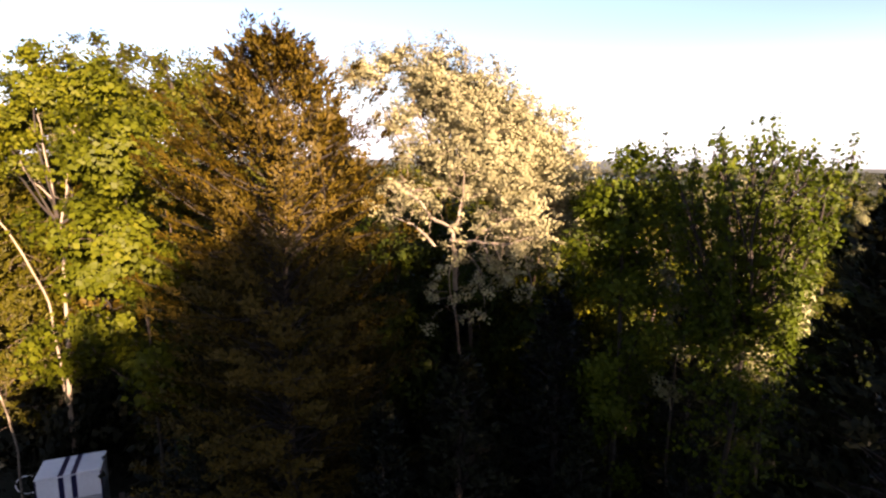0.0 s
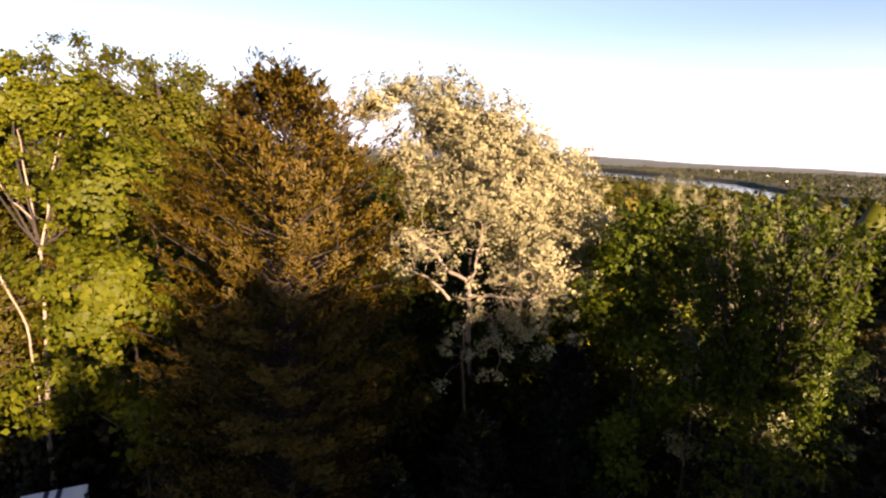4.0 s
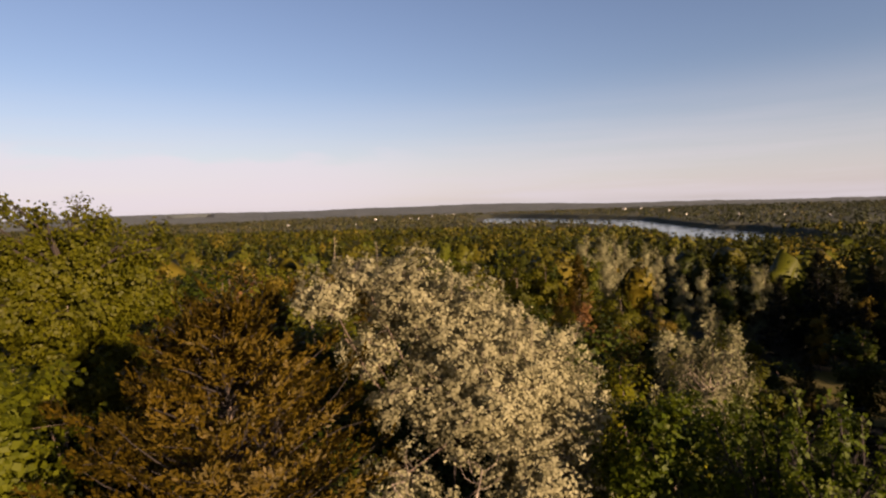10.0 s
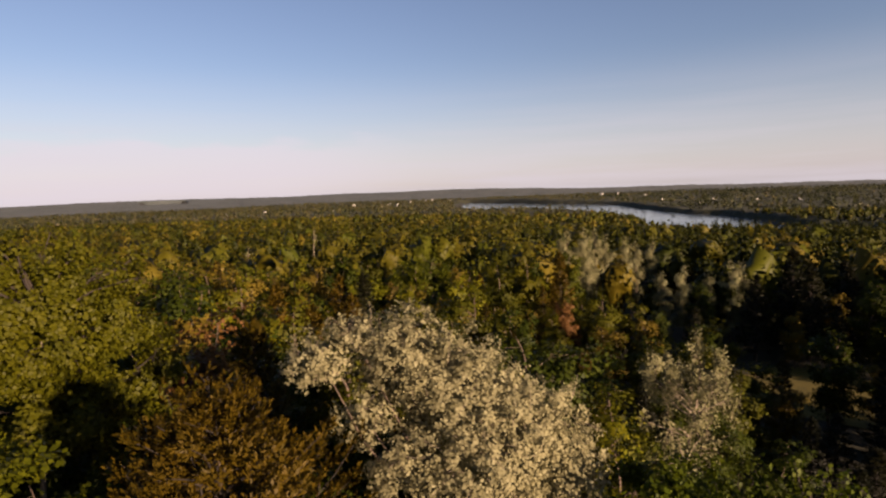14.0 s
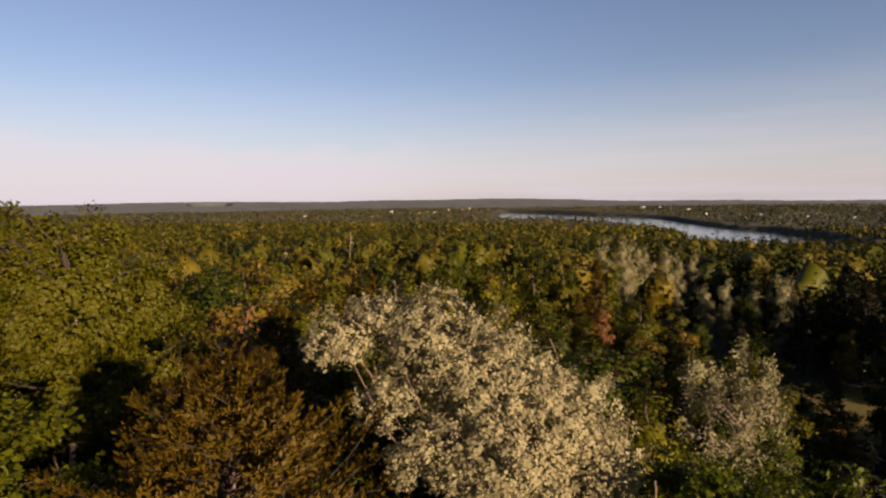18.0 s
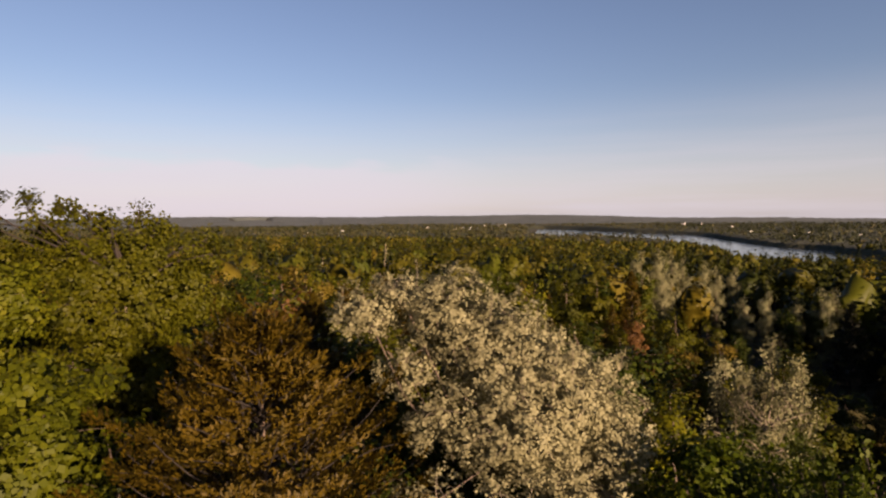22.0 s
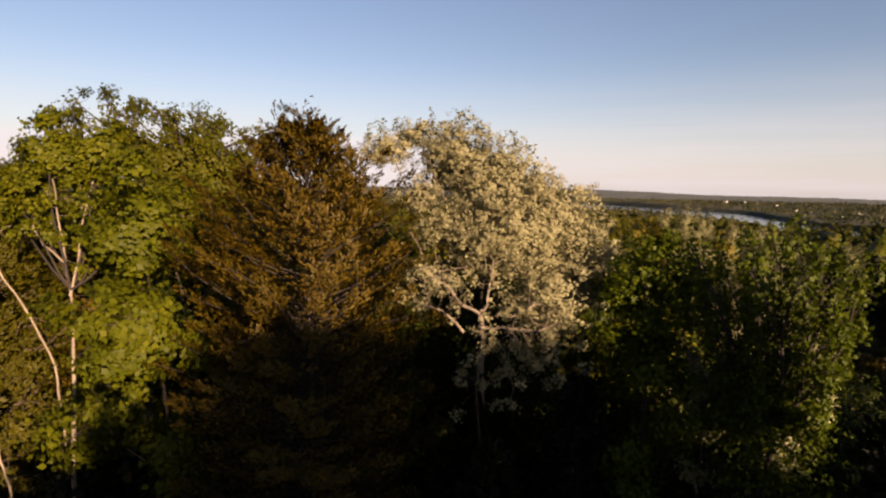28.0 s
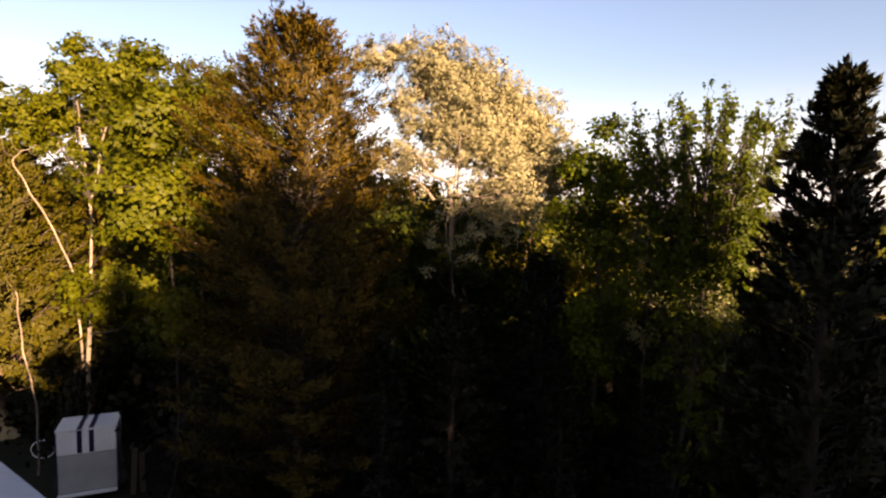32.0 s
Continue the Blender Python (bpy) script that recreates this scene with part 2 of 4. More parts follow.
# far hills made paler, greyer and bluer: distance haze put into the colour
M_FARHILL = surface("hazed_hill_woods", [(0.25, (0.0234, 0.0323, 0.0309)), (0.5, (0.0433, 0.0533, 0.0515)), (0.8, (0.0733, 0.0807, 0.0772))], 0.006, 0.95, 1.0, bump_dist=4.0)
M_TARP = surface("tan_canvas", [(0.2, (0.20, 0.15, 0.08)), (0.6, (0.34, 0.26, 0.15)), (0.9, (0.42, 0.33, 0.20))], 2.0, 0.9, 0.4)
M_GRASS = surface("meadow_grass", [(0.2, (0.0300, 0.0285, 0.0012)), (0.6, (0.0640, 0.0500, 0.0020)), (0.9, (0.1040, 0.0720, 0.0036))], 0.5, 0.95, 0.6)
M_WATER, _n, _l, _b = material("lake_water", 0.12, 0.5)
_b.inputs["Base Color"].default_value = (0.03, 0.045, 0.06, 1)
_b.inputs["IOR"].default_value = 1.33
_t, _p = _n.new("ShaderNodeTexNoise"), _n.new("ShaderNodeBump")
_t.inputs["Scale"].default_value, _t.inputs["Detail"].default_value = 0.5, 4.0
_p.inputs["Strength"].default_value, _p.inputs["Distance"].default_value = 0.1, 0.2
_co = _n.new("ShaderNodeTexCoord")
_l.new(_co.outputs["Object"], _t.inputs["Vector"])
_l.new(_t.outputs["Fac"], _p.inputs["Height"])
_l.new(_p.outputs["Normal"], _b.inputs["Normal"])
M_WHITE = surface("white_paint", [(0.2, (0.5902, 0.5902, 0.5712)), (0.7, (0.7616, 0.7616, 0.7426))], 1.2, 0.45, 0.1, spec=0.4)
M_GREY = surface("grey_panel", [(0.2, (0.2984, 0.2900, 0.2817)), (0.7, (0.4143, 0.4061, 0.3895))], 1.5, 0.5, 0.1)
M_NAVY = surface("navy_paint", [(0.2, (0.008, 0.008, 0.03)), (0.8, (0.02, 0.02, 0.07))], 2.0, 0.4, 0.05)
M_ROOF = surface("grey_shingle", [(0.2, (0.16, 0.16, 0.17)), (0.8, (0.3, 0.3, 0.32))], 2.0, 0.8, 0.5)
M_PALEROOF = surface("pale_metal_roof", [(0.2, (0.42, 0.45, 0.5)), (0.8, (0.6, 0.63, 0.68))], 0.8, 0.4, 0.1)
M_FARROOF = surface("weathered_roof", [(0.2, (0.14, 0.15, 0.17)), (0.8, (0.22, 0.23, 0.26))], 0.8, 0.6, 0.1)
M_BLACK = surface("black_rubber", [(0.2, (0.012, 0.012, 0.012)), (0.8, (0.03, 0.03, 0.03))], 5.0, 0.7, 0.2)
M_SIDING = surface("cream_siding", [(0.2, (0.3000, 0.2880, 0.2520)), (0.8, (0.3960, 0.3780, 0.3360))], 1.0, 0.7, 0.1)
M_GLASS, _n, _l, _b = material("window_glass", 0.05, 0.5)
_b.inputs["Base Color"].default_value = (0.02, 0.025, 0.03, 1)

# ---- mesh tools ----
RNG = np.random.default_rng(7)


def mesh_from(name, verts, faces, mat, smooth=False, tint=None, normals=None):
    """One mesh from an array of places and an array of equal-sided faces."""
    me = bpy.data.meshes.new(name)
    verts, faces = np.asarray(verts, np.float32), np.asarray(faces, np.int32)
    k = faces.shape[1]
    me.vertices.add(len(verts))
    me.vertices.foreach_set("co", verts.ravel())
    me.loops.add(faces.size)
    me.loops.foreach_set("vertex_index", faces.ravel())
    me.polygons.add(len(faces))
    me.polygons.foreach_set("loop_start", np.arange(0, faces.size, k, dtype=np.int32))
    me.polygons.foreach_set("loop_total", np.full(len(faces), k, np.int32))
    if smooth:
        me.polygons.foreach_set("use_smooth", np.ones(len(faces), bool))
    if tint is not None:
        at = me.attributes.new("tint", "FLOAT", "POINT")
        at.data.foreach_set("value", np.asarray(tint, np.float32))
    me.materials.append(mat)
    me.update(calc_edges=True)
    if normals is not None:
        # leaves share the swell of their crown in the way they catch the light
        me.polygons.foreach_set("use_smooth", np.ones(len(faces), bool))
        me.normals_split_custom_set_from_vertices(np.asarray(normals, np.float32))
    return me


def unit(v):
    return v / np.maximum(np.linalg.norm(v, axis=-1, keepdims=True), 1e-6)


def leaves(at, out, long, wide, fold=0.25, rng=RNG, face=None):
    """Folded diamond leaves at the places at, their tips along out, or lying across face; returns verts and triangles."""
    n = len(at)
    if face is None:
        out = unit(out)
        side = unit(np.cross(out, rng.normal(size=(n, 3))))
        up = np.cross(side, out)
    else:
        up = unit(face)
        out = unit(np.cross(up, rng.normal(size=(n, 3))))
        side = np.cross(out, up)
    long, wide = np.broadcast_to(long, n)[:, None], np.broadcast_to(wide, n)[:, None]
    v = np.empty((n, 4, 3))
    v[:, 0] = at - out * long * 0.5
    v[:, 1] = at + side * wide * 0.5 - up * wide * fold - out * long * 0.06
    v[:, 2] = at + out * long * 0.5
    v[:, 3] = at - side * wide * 0.5 - up * wide * fold - out * long * 0.06
    b = np.arange(n)[:, None] * 4
    return v.reshape(-1, 3), np.concatenate([b + [0, 1, 2], b + [0, 2, 3]], 0)


def tubes(lines, sides=6):
    """Tapered round limbs: lines of (places, radii); one joined set of quads."""
    vs, fs, base = [], [], 0
    a = np.linspace(0, 2 * math.pi, sides, endpoint=False)
    for p, r in lines:
        p, r = np.asarray(p, float), np.asarray(r, float)
        d = unit(np.gradient(p, axis=0))
        s = unit(np.cross(d, np.array([0.31, 0.17, 0.93]) if abs(d[0, 2]) < 0.9 else np.array([1.0, 0.1, 0.0])))
        u = np.cross(d, s)
        ring = p[:, None] + r[:, None, None] * (np.cos(a)[None, :, None] * s[:, None] + np.sin(a)[None, :, None] * u[:, None])
        vs.append(ring.reshape(-1, 3))
        k = len(p)
        i, j = np.meshgrid(np.arange(k - 1), np.arange(sides), indexing="ij")
        q = np.stack([i * sides + j, i * sides + (j + 1) % sides, (i + 1) * sides + (j + 1) % sides, (i + 1) * sides + j], -1).reshape(-1, 4)
        fs.append(q + base)
        base += k * sides
    return np.concatenate(vs), np.concatenate(fs)


def limb(a, b, r0, r1, rng, n=6, wob=0.08, sag=0.0):
    """A crooked limb from a to b."""
    a, b = np.asarray(a, float), np.asarray(b, float)
    t = np.linspace(0, 1, n)[:, None]
    L = np.linalg.norm(b - a)
    bend = rng.normal(size=(2, 3)) * wob * L * 0.6
    p = a + (b - a) * t + bend[0] * np.sin(t * math.pi) + 0.4 * bend[1] * np.sin(t * 2 * math.pi) + rng.normal(size=(n, 3)) * wob * L * 0.06 * np.sin(t * math.pi) + np.array([0, 0, sag * L]) * np.sin(t * math.pi)
    return p, r0 + (r1 - r0) * t[:, 0]


def part(name, me, parent, label="", kind=""):
    ob = new(name, me)
    ob.parent = parent
    if kind:
        ob["kind"] = kind
    if label:
        ob["label"] = label
    return ob


def box_mesh(name, lo, hi, mat, bevel=0.0):
    bm = bmesh.new()
    bmesh.ops.create_cube(bm, size=1.0)
    lo, hi = Vector(lo), Vector(hi)
    for v in bm.verts:
        v.co = Vector([(lo[k] + hi[k]) / 2 + v.co[k] * (hi[k] - lo[k]) for k in range(3)])
    if bevel:
        bmesh.ops.bevel(bm, geom=bm.edges[:], offset=bevel, segments=2, affect="EDGES")
    me = bpy.data.meshes.new(name)
    bm.to_mesh(me)
    bm.free()
    me.materials.append(mat)
    return me


def thing(name, at, label, category, group="", turn=0.0, kind=""):
    ob = new(name)
    ob.empty_display_size = 0.2
    ob.matrix_basis = pose(*at, 0, 0, turn)
    return tagged(ob, label, category, group, kind)


# ---- the lie of the land ----
# shores of the lake by azimuth: degrees from +y towards +x, near shore, far shore
SHORE = np.array([(13.5, 1400, 2150), (14.3, 1376, 2320), (19.0, 1330, 2000), (22.9, 1250, 1770), (26.5, 1090, 1640), (28.8, 890, 1540), (30.9, 726, 1300), (33.4, 625, 1110), (35.8, 614, 1000), (38.2, 598, 960),
                  (40.4, 592, 865), (42.5, 560, 765), (44.6, 530, 705), (49.0, 500, 680), (54.0, 600, 645)])
LAKE_Z, POND_Z = -36.0, -8.0


def azimuth(x, y):
    return np.degrees(np.arctan2(x, y))


def lake_depth(x, y):
    """Metres inside the lake (negative: outside), roughly."""
    az, r = azimuth(x, y), np.hypot(x, y)
    near, far = np.interp(az, SHORE[:, 0], SHORE[:, 1]), np.interp(az, SHORE[:, 0], SHORE[:, 2])
    side = np.minimum(az - SHORE[0, 0], SHORE[-1, 0] - az) * r * 0.0175
    return np.minimum(np.minimum(r - near, far - r), side)


def pond_depth(x, y):
    """The same for the water far in the west."""
    az, r = azimuth(x, y), np.hypot(x, y)
    return np.minimum(np.minimum(r - 3750, 4250 - r), np.minimum(az + 16.4, -13.2 - az) * 70)


def wave(x, y, s, k=0.0):
    return (np.sin(x / s + 1.3 + k) * np.cos(y / s * 0.9 + 0.7 * k) + 0.6 * np.sin((x * 0.8 + y * 0.6) / s * 1.9 + 2 * k) + 0.4 * np.cos((x * 0.5 - y * 0.9) / s * 3.1 + k)) / 2


def land(x, y):
    x, y = np.asarray(x, float), np.asarray(y, float)
    r, az = np.hypot(x, y), azimuth(x, y)
    right = 1 / (1 + np.exp(-(az - 8) / 9))
    down = np.interp(r, [0, 30, 80, 160, 300, 420, 500, 900, 1500, 2400, 3300, 4300, 4900], [-0.45, -0.45, -3, -6.5, -15.5, -26, -33, -34, -33, -27, -14, 6, 9])
    left = np.interp(r, [0, 30, 80, 160, 300, 600, 900, 1500, 2400, 3300, 4300, 4900], [-0.45, -0.45, -2, -4, -7, -13, -19, -24, -25, -22, 20, 24])
    h = left + (down - left) * right + np.clip((r - 60) / 600, 0, 1) * 3.0 * wave(x, y, 170.0) + np.clip((r - 1500) / 2500, 0, 1) * np.where((az < -8) & (r < 4250), 2.5, 11.0) * wave(x, y, 520.0, 1.0)
    h = h - np.clip((r - 2500) / 1500, 0, 1) * np.clip((az - 16) / 28, 0, 1) * 44
    h = np.where(pond_depth(x, y) > 0, POND_Z - 1.5, h)
    d = lake_depth(x, y)
    return np.where(d > 0, LAKE_Z - 1.5, np.where(d > -60, np.maximum(h * np.clip(-d / 60, 0, 1) + (LAKE_Z + 1) * np.clip(1 + d / 60, 0, 1), LAKE_Z + 0.6), np.maximum(h, LAKE_Z + 1.5)))


def polar_sheet(name, radii, angles, height, mat):
    R, A = np.meshgrid(radii, np.radians(angles), indexing="ij")
    X, Y = R * np.sin(A), R * np.cos(A)
    V = np.stack([X, Y, height(X, Y)], -1).reshape(-1, 3)
    m, k = R.shape
    i, j = np.meshgrid(np.arange(m - 1), np.arange(k - 1), indexing="ij")
    F = np.stack([i * k + j, i * k + j + 1, (i + 1) * k + j + 1, (i + 1) * k + j], -1).reshape(-1, 4)[:, ::-1]
    return mesh_from(name, V, F, mat, True)


ANGLES = np.unique(np.concatenate([np.arange(-180, -66, 6.0), np.arange(-66, 66, 0.5), np.arange(66, 181, 6.0)]))
RADII = np.concatenate([[0.01, 6], np.arange(12, 120, 6), np.geomspace(120, 4900, 150)])
tagged(new("ground", polar_sheet("ground", RADII, ANGLES, land, M_GROUND)), "leafy forest floor darkened as if shaded, falling away to the lake", "ground", kind="structure")


def lake_sheet(a0, a1, r0, r1, level):
    return polar_sheet("water", np.linspace(r0, r1, 24), np.arange(a0, a1, 0.5), lambda x, y: np.full_like(x, level), M_WATER)


tagged(new("water", lake_sheet(12, 56, 440, 2450, LAKE_Z)), "calm pale blue lake between wooded shores", "lake", kind="structure")
tagged(new("water", lake_sheet(-18, -11, 3700, 4300, POND_Z)), "thin strip of distant pale water", "lake", kind="structure")

# ---- trees close to the camera's way ----


def broadleaf(name, base, trunk_top, lobes, n_clusters, leaf, leaf_mat, bark, label, seed, spread=0.2, per=6, r_base=0.16, shell=0.45, forks=(), category="tree", twig_tips=0, hang=0.0, plain=False, stem=None, bunch=0.0, soft=0.65, round_up=0.5, twiggy=0, boughs=40, limb_bark=None):
    """A tree with a crooked trunk, limbs into every lobe of its crown and thousands of folded leaves.
    lobes: (x, y, z, rx, ry, rz, share), in world metres."""
    rng = np.random.default_rng(seed)
    root = thing(name, base, label, category)
    b = np.array(base, float)
    top = np.array(trunk_top, float) - b
    trunk = limb((0, 0, -0.8), top, r_base, r_base * 0.35, rng, 9, 0.06)
    part("trunk", mesh_from("trunk", *tubes([trunk], 9), stem or bark, True), root)
    share = np.array([q[6] for q in lobes], float)
    share /= share.sum()
    pts, outs, swell, twigs = [], [], [], []
    heart = np.average(np.array([q[:3] for q in lobes]), axis=0, weights=share) - b - np.array([0, 0, 0.8])
    for q, s in zip(lobes, share):
        c, rad = np.array(q[:3]) - b, np.array(q[3:6])
        k = max(8, int(n_clusters * s))
        d = unit(rng.normal(size=(k, 3)))
        d[:, 2] = np.where(rng.random(k) < 0.25, -np.abs(d[:, 2]), d[:, 2])
        lump = 1 + 0.16 * np.sin(d[:, 0] * 5 + seed) * np.cos(d[:, 1] * 6 + 2 * d[:, 2]) + 0.1 * np.sin(d[:, 2] * 9 + d[:, 0] * 7)
        if bunch:
            # leaves gather on boughs, with gaps between them
            nb = max(5, k // boughs)
            e = unit(rng.normal(size=(nb, 3)))
            e[:, 2] = np.where(rng.random(nb) < 0.3, -np.abs(e[:, 2]), e[:, 2])
            core = e * (rng.random(nb) ** shell * (0.8 + 0.32 * rng.random(nb)))[:, None]
            pick = rng.integers(0, nb, k)
            d = unit(rng.normal(size=(k, 3)))
            girth = bunch * (0.65 + 0.8 * rng.random(nb))[pick][:, None]
            p = c + core[pick] * rad + d * girth * (0.55 + 0.55 * rng.random((k, 1))) * np.array([1, 1, 0.7])
            tuft = d * 0.8 + e[pick] * 0.25
        else:
            p, tuft = c + d * rad * (rng.random(k) ** shell * lump)[:, None], 0.0
        pts.append(p)
        outs.append(d)
        swell.append(unit((p - c) / (rad ** 2 if not bunch else 1.0)) * (1.25 - round_up) + unit(p - heart) * round_up + tuft)
        # a limb from the trunk into the lobe, and boughs from it
        t0 = trunk[0][min(8, max(3, int(9 * np.clip((c[2] - rad[2] * 0.9) / max(top[2], 1), 0.3, 0.95))))]
        main = limb(t0, c + rad * np.array([0, 0, 0.25]), r_base * 0.4, r_base * 0.13, rng, 7, 0.09)
        if plain:
            twigs.append((main[0], main[1]))
        else:
            part("limb", mesh_from("limb", *tubes([main], 7), limb_bark or bark, True), root)
        for i in rng.choice(k, min(k, (5 if plain else 16) + k // 40 + (twiggy if q[2] > 13 else 0)), replace=False):
            s0 = main[0][2 + int(np.argmin(np.linalg.norm(main[0][2:] - p[i], axis=1)))]
            twigs.append(limb(s0, p[i], r_base * 0.06, 0.005, rng, 6, 0.22))
    for f in forks:
        # a crooked limb with side twigs that end in tufts of leaves
        q = np.array(f[0], float) - b
        u, g = np.linspace(0, len(q) - 1, 4 * len(q)), np.arange(len(q))
        line = np.stack([np.interp(u, g, q[:, i]) for i in range(3)], -1) + rng.normal(size=(len(u), 3)) * 0.035
        line[1:-1] = (line[:-2] + 2 * line[1:-1] + line[2:]) / 4
        part("limb", mesh_from("limb", *tubes([(line, np.linspace(f[1], f[2], len(u)))], 7), bark, True), root)
        for i in rng.choice(np.arange(len(u) // 3, len(u)), len(u) // 2, replace=False):
            e = line[i] + unit(rng.normal(size=3) + np.array([0, 0, 0.4])) * (0.35 + 0.5 * rng.random())
            twigs.append(limb(line[i], e, f[2] * 0.4, 0.005, rng, 5, 0.2))
            tip = unit(rng.normal(size=(9, 3)))
            pts.append(e + tip * 0.13)
            outs.append(tip)
            swell.append(tip)
    part("branchwork", mesh_from("branchwork", *tubes(twigs, 4), bark, True), root, kind="stuff")
    p, o, sw = np.concatenate(pts), np.concatenate(outs), np.concatenate(swell)
    if twig_tips:
        hi = np.nonzero((o[:, 2] > 0.45) & (p[:, 2] > np.quantile(p[:, 2], 0.6)))[0]
        ext = []
        for i in rng.choice(hi, twig_tips, replace=False):
            e = p[i] + np.array([rng.normal() * 0.25, rng.normal() * 0.25, 0.2 + rng.random() * 0.4])
            tw = limb(p[i] - (0, 0, 0.4), e, 0.008, 0.004, rng, 4, 0.1)
            ext.append(tw)
            n_new = 9
            tt = rng.random(n_new)[:, None]
            p = np.concatenate([p, p[i] + (e - p[i]) * tt])
            o = np.concatenate([o, np.tile([0, 0, 1.0], (n_new, 1))])
            sw = np.concatenate([sw, np.tile(sw[i], (n_new, 1))])
        part("twigwork", mesh_from("twigwork", *tubes(ext, 4), bark), root, kind="stuff")
    p, o, sw = np.repeat(p, per, 0), np.repeat(o, per, 0), np.repeat(sw, per, 0)
    at = p + rng.normal(size=p.shape) * spread * np.array([1, 1, 0.8])
    size = leaf * (0.6 + 0.7 * rng.random(len(at)))
    face = unit(sw) * 0.9 + rng.normal(size=p.shape) * 0.5 + np.array([0, 0, 0.2])
    V, F = leaves(at, None, size, size * 0.8, 0.2, rng, face)
    nor = unit(unit(sw) * soft + unit(face) * (1 - soft))
    part("crown", mesh_from("crown", V, F, leaf_mat, normals=np.repeat(nor, 4, 0)), root)
    return root


def conifer(name, base, height, radius, leaf_mat, bark, label, seed, n_branch=170, per=150, start=0.12, spray=0.2, tips=(), power=0.8, lift=0.3, r_base=0.2, dead=10, plumes=4.0, fan=0.085, rise=0.22, widest=9.0, profile=None, wood=None):
    """A cone of many boughs with sprays of scale leaves, uneven at its outline."""
    rng = np.random.default_rng(seed)
    root = thing(name, base, label, "tree")
    tr = limb((0, 0, -0.8), (0, 0, height * 0.97), r_base, 0.02, rng, 10, 0.015)
    part("trunk", mesh_from("trunk", *tubes([tr], 9), bark, True), root)
    at, out, lines = [], [], []

    def bough(p0, p1, k, fan, r0):
        ln = limb(p0, p1, r0, 0.006, rng, 6, 0.08, 0.03)
        lines.append(ln)
        L = np.linalg.norm(p1 - p0)
        d = unit((p1 - p0)[None])[0]
        flat = unit(np.array([[-d[1], d[0], 0.0]]) + 1e-6)[0]
        # feathery plumes to both sides of the bough and at its end
        m = max(4, int(3 + plumes * L))
        for g in range(m):
            t = 1.0 if g == 0 else 0.3 + 0.7 * rng.random()
            s = p0 + (p1 - p0) * t
            q = unit((d + flat * rng.normal() * 0.75 + np.array([0, 0, lift + 0.25 * rng.random()]) + rng.normal(size=3) * 0.15)[None])[0]
            ell = (0.16 + 0.36 * min(L, 2.2) * (1.15 - t) + 0.14 * rng.random()) * (1.0 if g else 0.8)
            kk = max(6, k // m)
            u = rng.random(kk)[:, None]
            off = rng.normal(size=(kk, 3)) * fan * (1.1 - u)
            at.append(s + q * ell * u + off)
            out.append(q + unit(off + 1e-5) * 0.55 + rng.normal(size=(kk, 3)) * 0.3)

    for i in range(n_branch):
        f = start + (1 - start) * ((i + rng.random()) / n_branch) ** 0.9
        z = f * height
        L = (np.interp(height - z, *profile) if profile else min(radius * (1 - f) ** power, widest)) * (0.62 + 0.52 * rng.random()) + 0.12
        a = i * 2.4 + rng.normal() * 0.3
        p0 = np.array([0, 0, z - 0.15 * L])
        p1 = np.array([math.cos(a) * L, math.sin(a) * L, z + L * (rise + 0.35 * f + rng.normal() * 0.12)])
        bough(p0, p1, max(min(26, per // 2), int(per * (0.35 + 0.65 * L / radius))), fan, 0.018 + 0.02 * L / radius)
    bough(np.array([0, 0, height * 0.9]), np.array([0.05, 0, height * 1.02]), per // 3, fan * 0.7, 0.02)
    for (x, y, z) in tips:
        q = np.array([x, y, z], float) - np.array(base, float)
        p0 = np.array([q[0] * 0.4, q[1] * 0.4, q[2] - 2.0])
        for g in range(5):
            s = p0 + (q - p0) * (0.2 + 0.2 * g)
            bough(p0 if g == 4 else s, q if g == 4 else s + np.array([rng.normal() * 0.3, rng.normal() * 0.3, 0.35]), per // 8, fan * 0.6, 0.02)
    for i in range(dead):
        a, z = rng.random() * 6.28, height * (0.15 + 0.6 * rng.random())
        L = radius * (1 - z / height) ** power * 0.95
        lines.append(limb((0, 0, z), (math.cos(a) * L, math.sin(a) * L, z + 0.3), 0.03, 0.01, rng, 6, 0.15))
    part("branchwork", mesh_from("branchwork", *tubes(lines, 4), wood or bark, True), root, kind="stuff")
    at, out = np.concatenate(at), np.concatenate(out)
    size = spray * (0.6 + 0.8 * rng.random(len(at)))
    sw = unit(np.column_stack([at[:, 0], at[:, 1], np.full(len(at), radius * 0.35)]))
    out = unit(out)
    face = unit(np.cross(np.cross(out, sw + rng.normal(size=at.shape) * 0.45), out))
    side = np.cross(out, face)
    V = np.stack([at - out * size[:, None] * 0.5, at + side * size[:, None] * 0.17, at + out * size[:, None] * 0.5, at - side * size[:, None] * 0.17], 1).reshape(-1, 3)
    k = np.arange(len(at))[:, None] * 4
    F = np.concatenate([k + [0, 1, 2], k + [0, 2, 3]], 0)
    part("crown", mesh_from("crown", V, F, leaf_mat, normals=np.repeat(unit(sw * 0.55 + face * 0.45), 4, 0)), root)
    return root


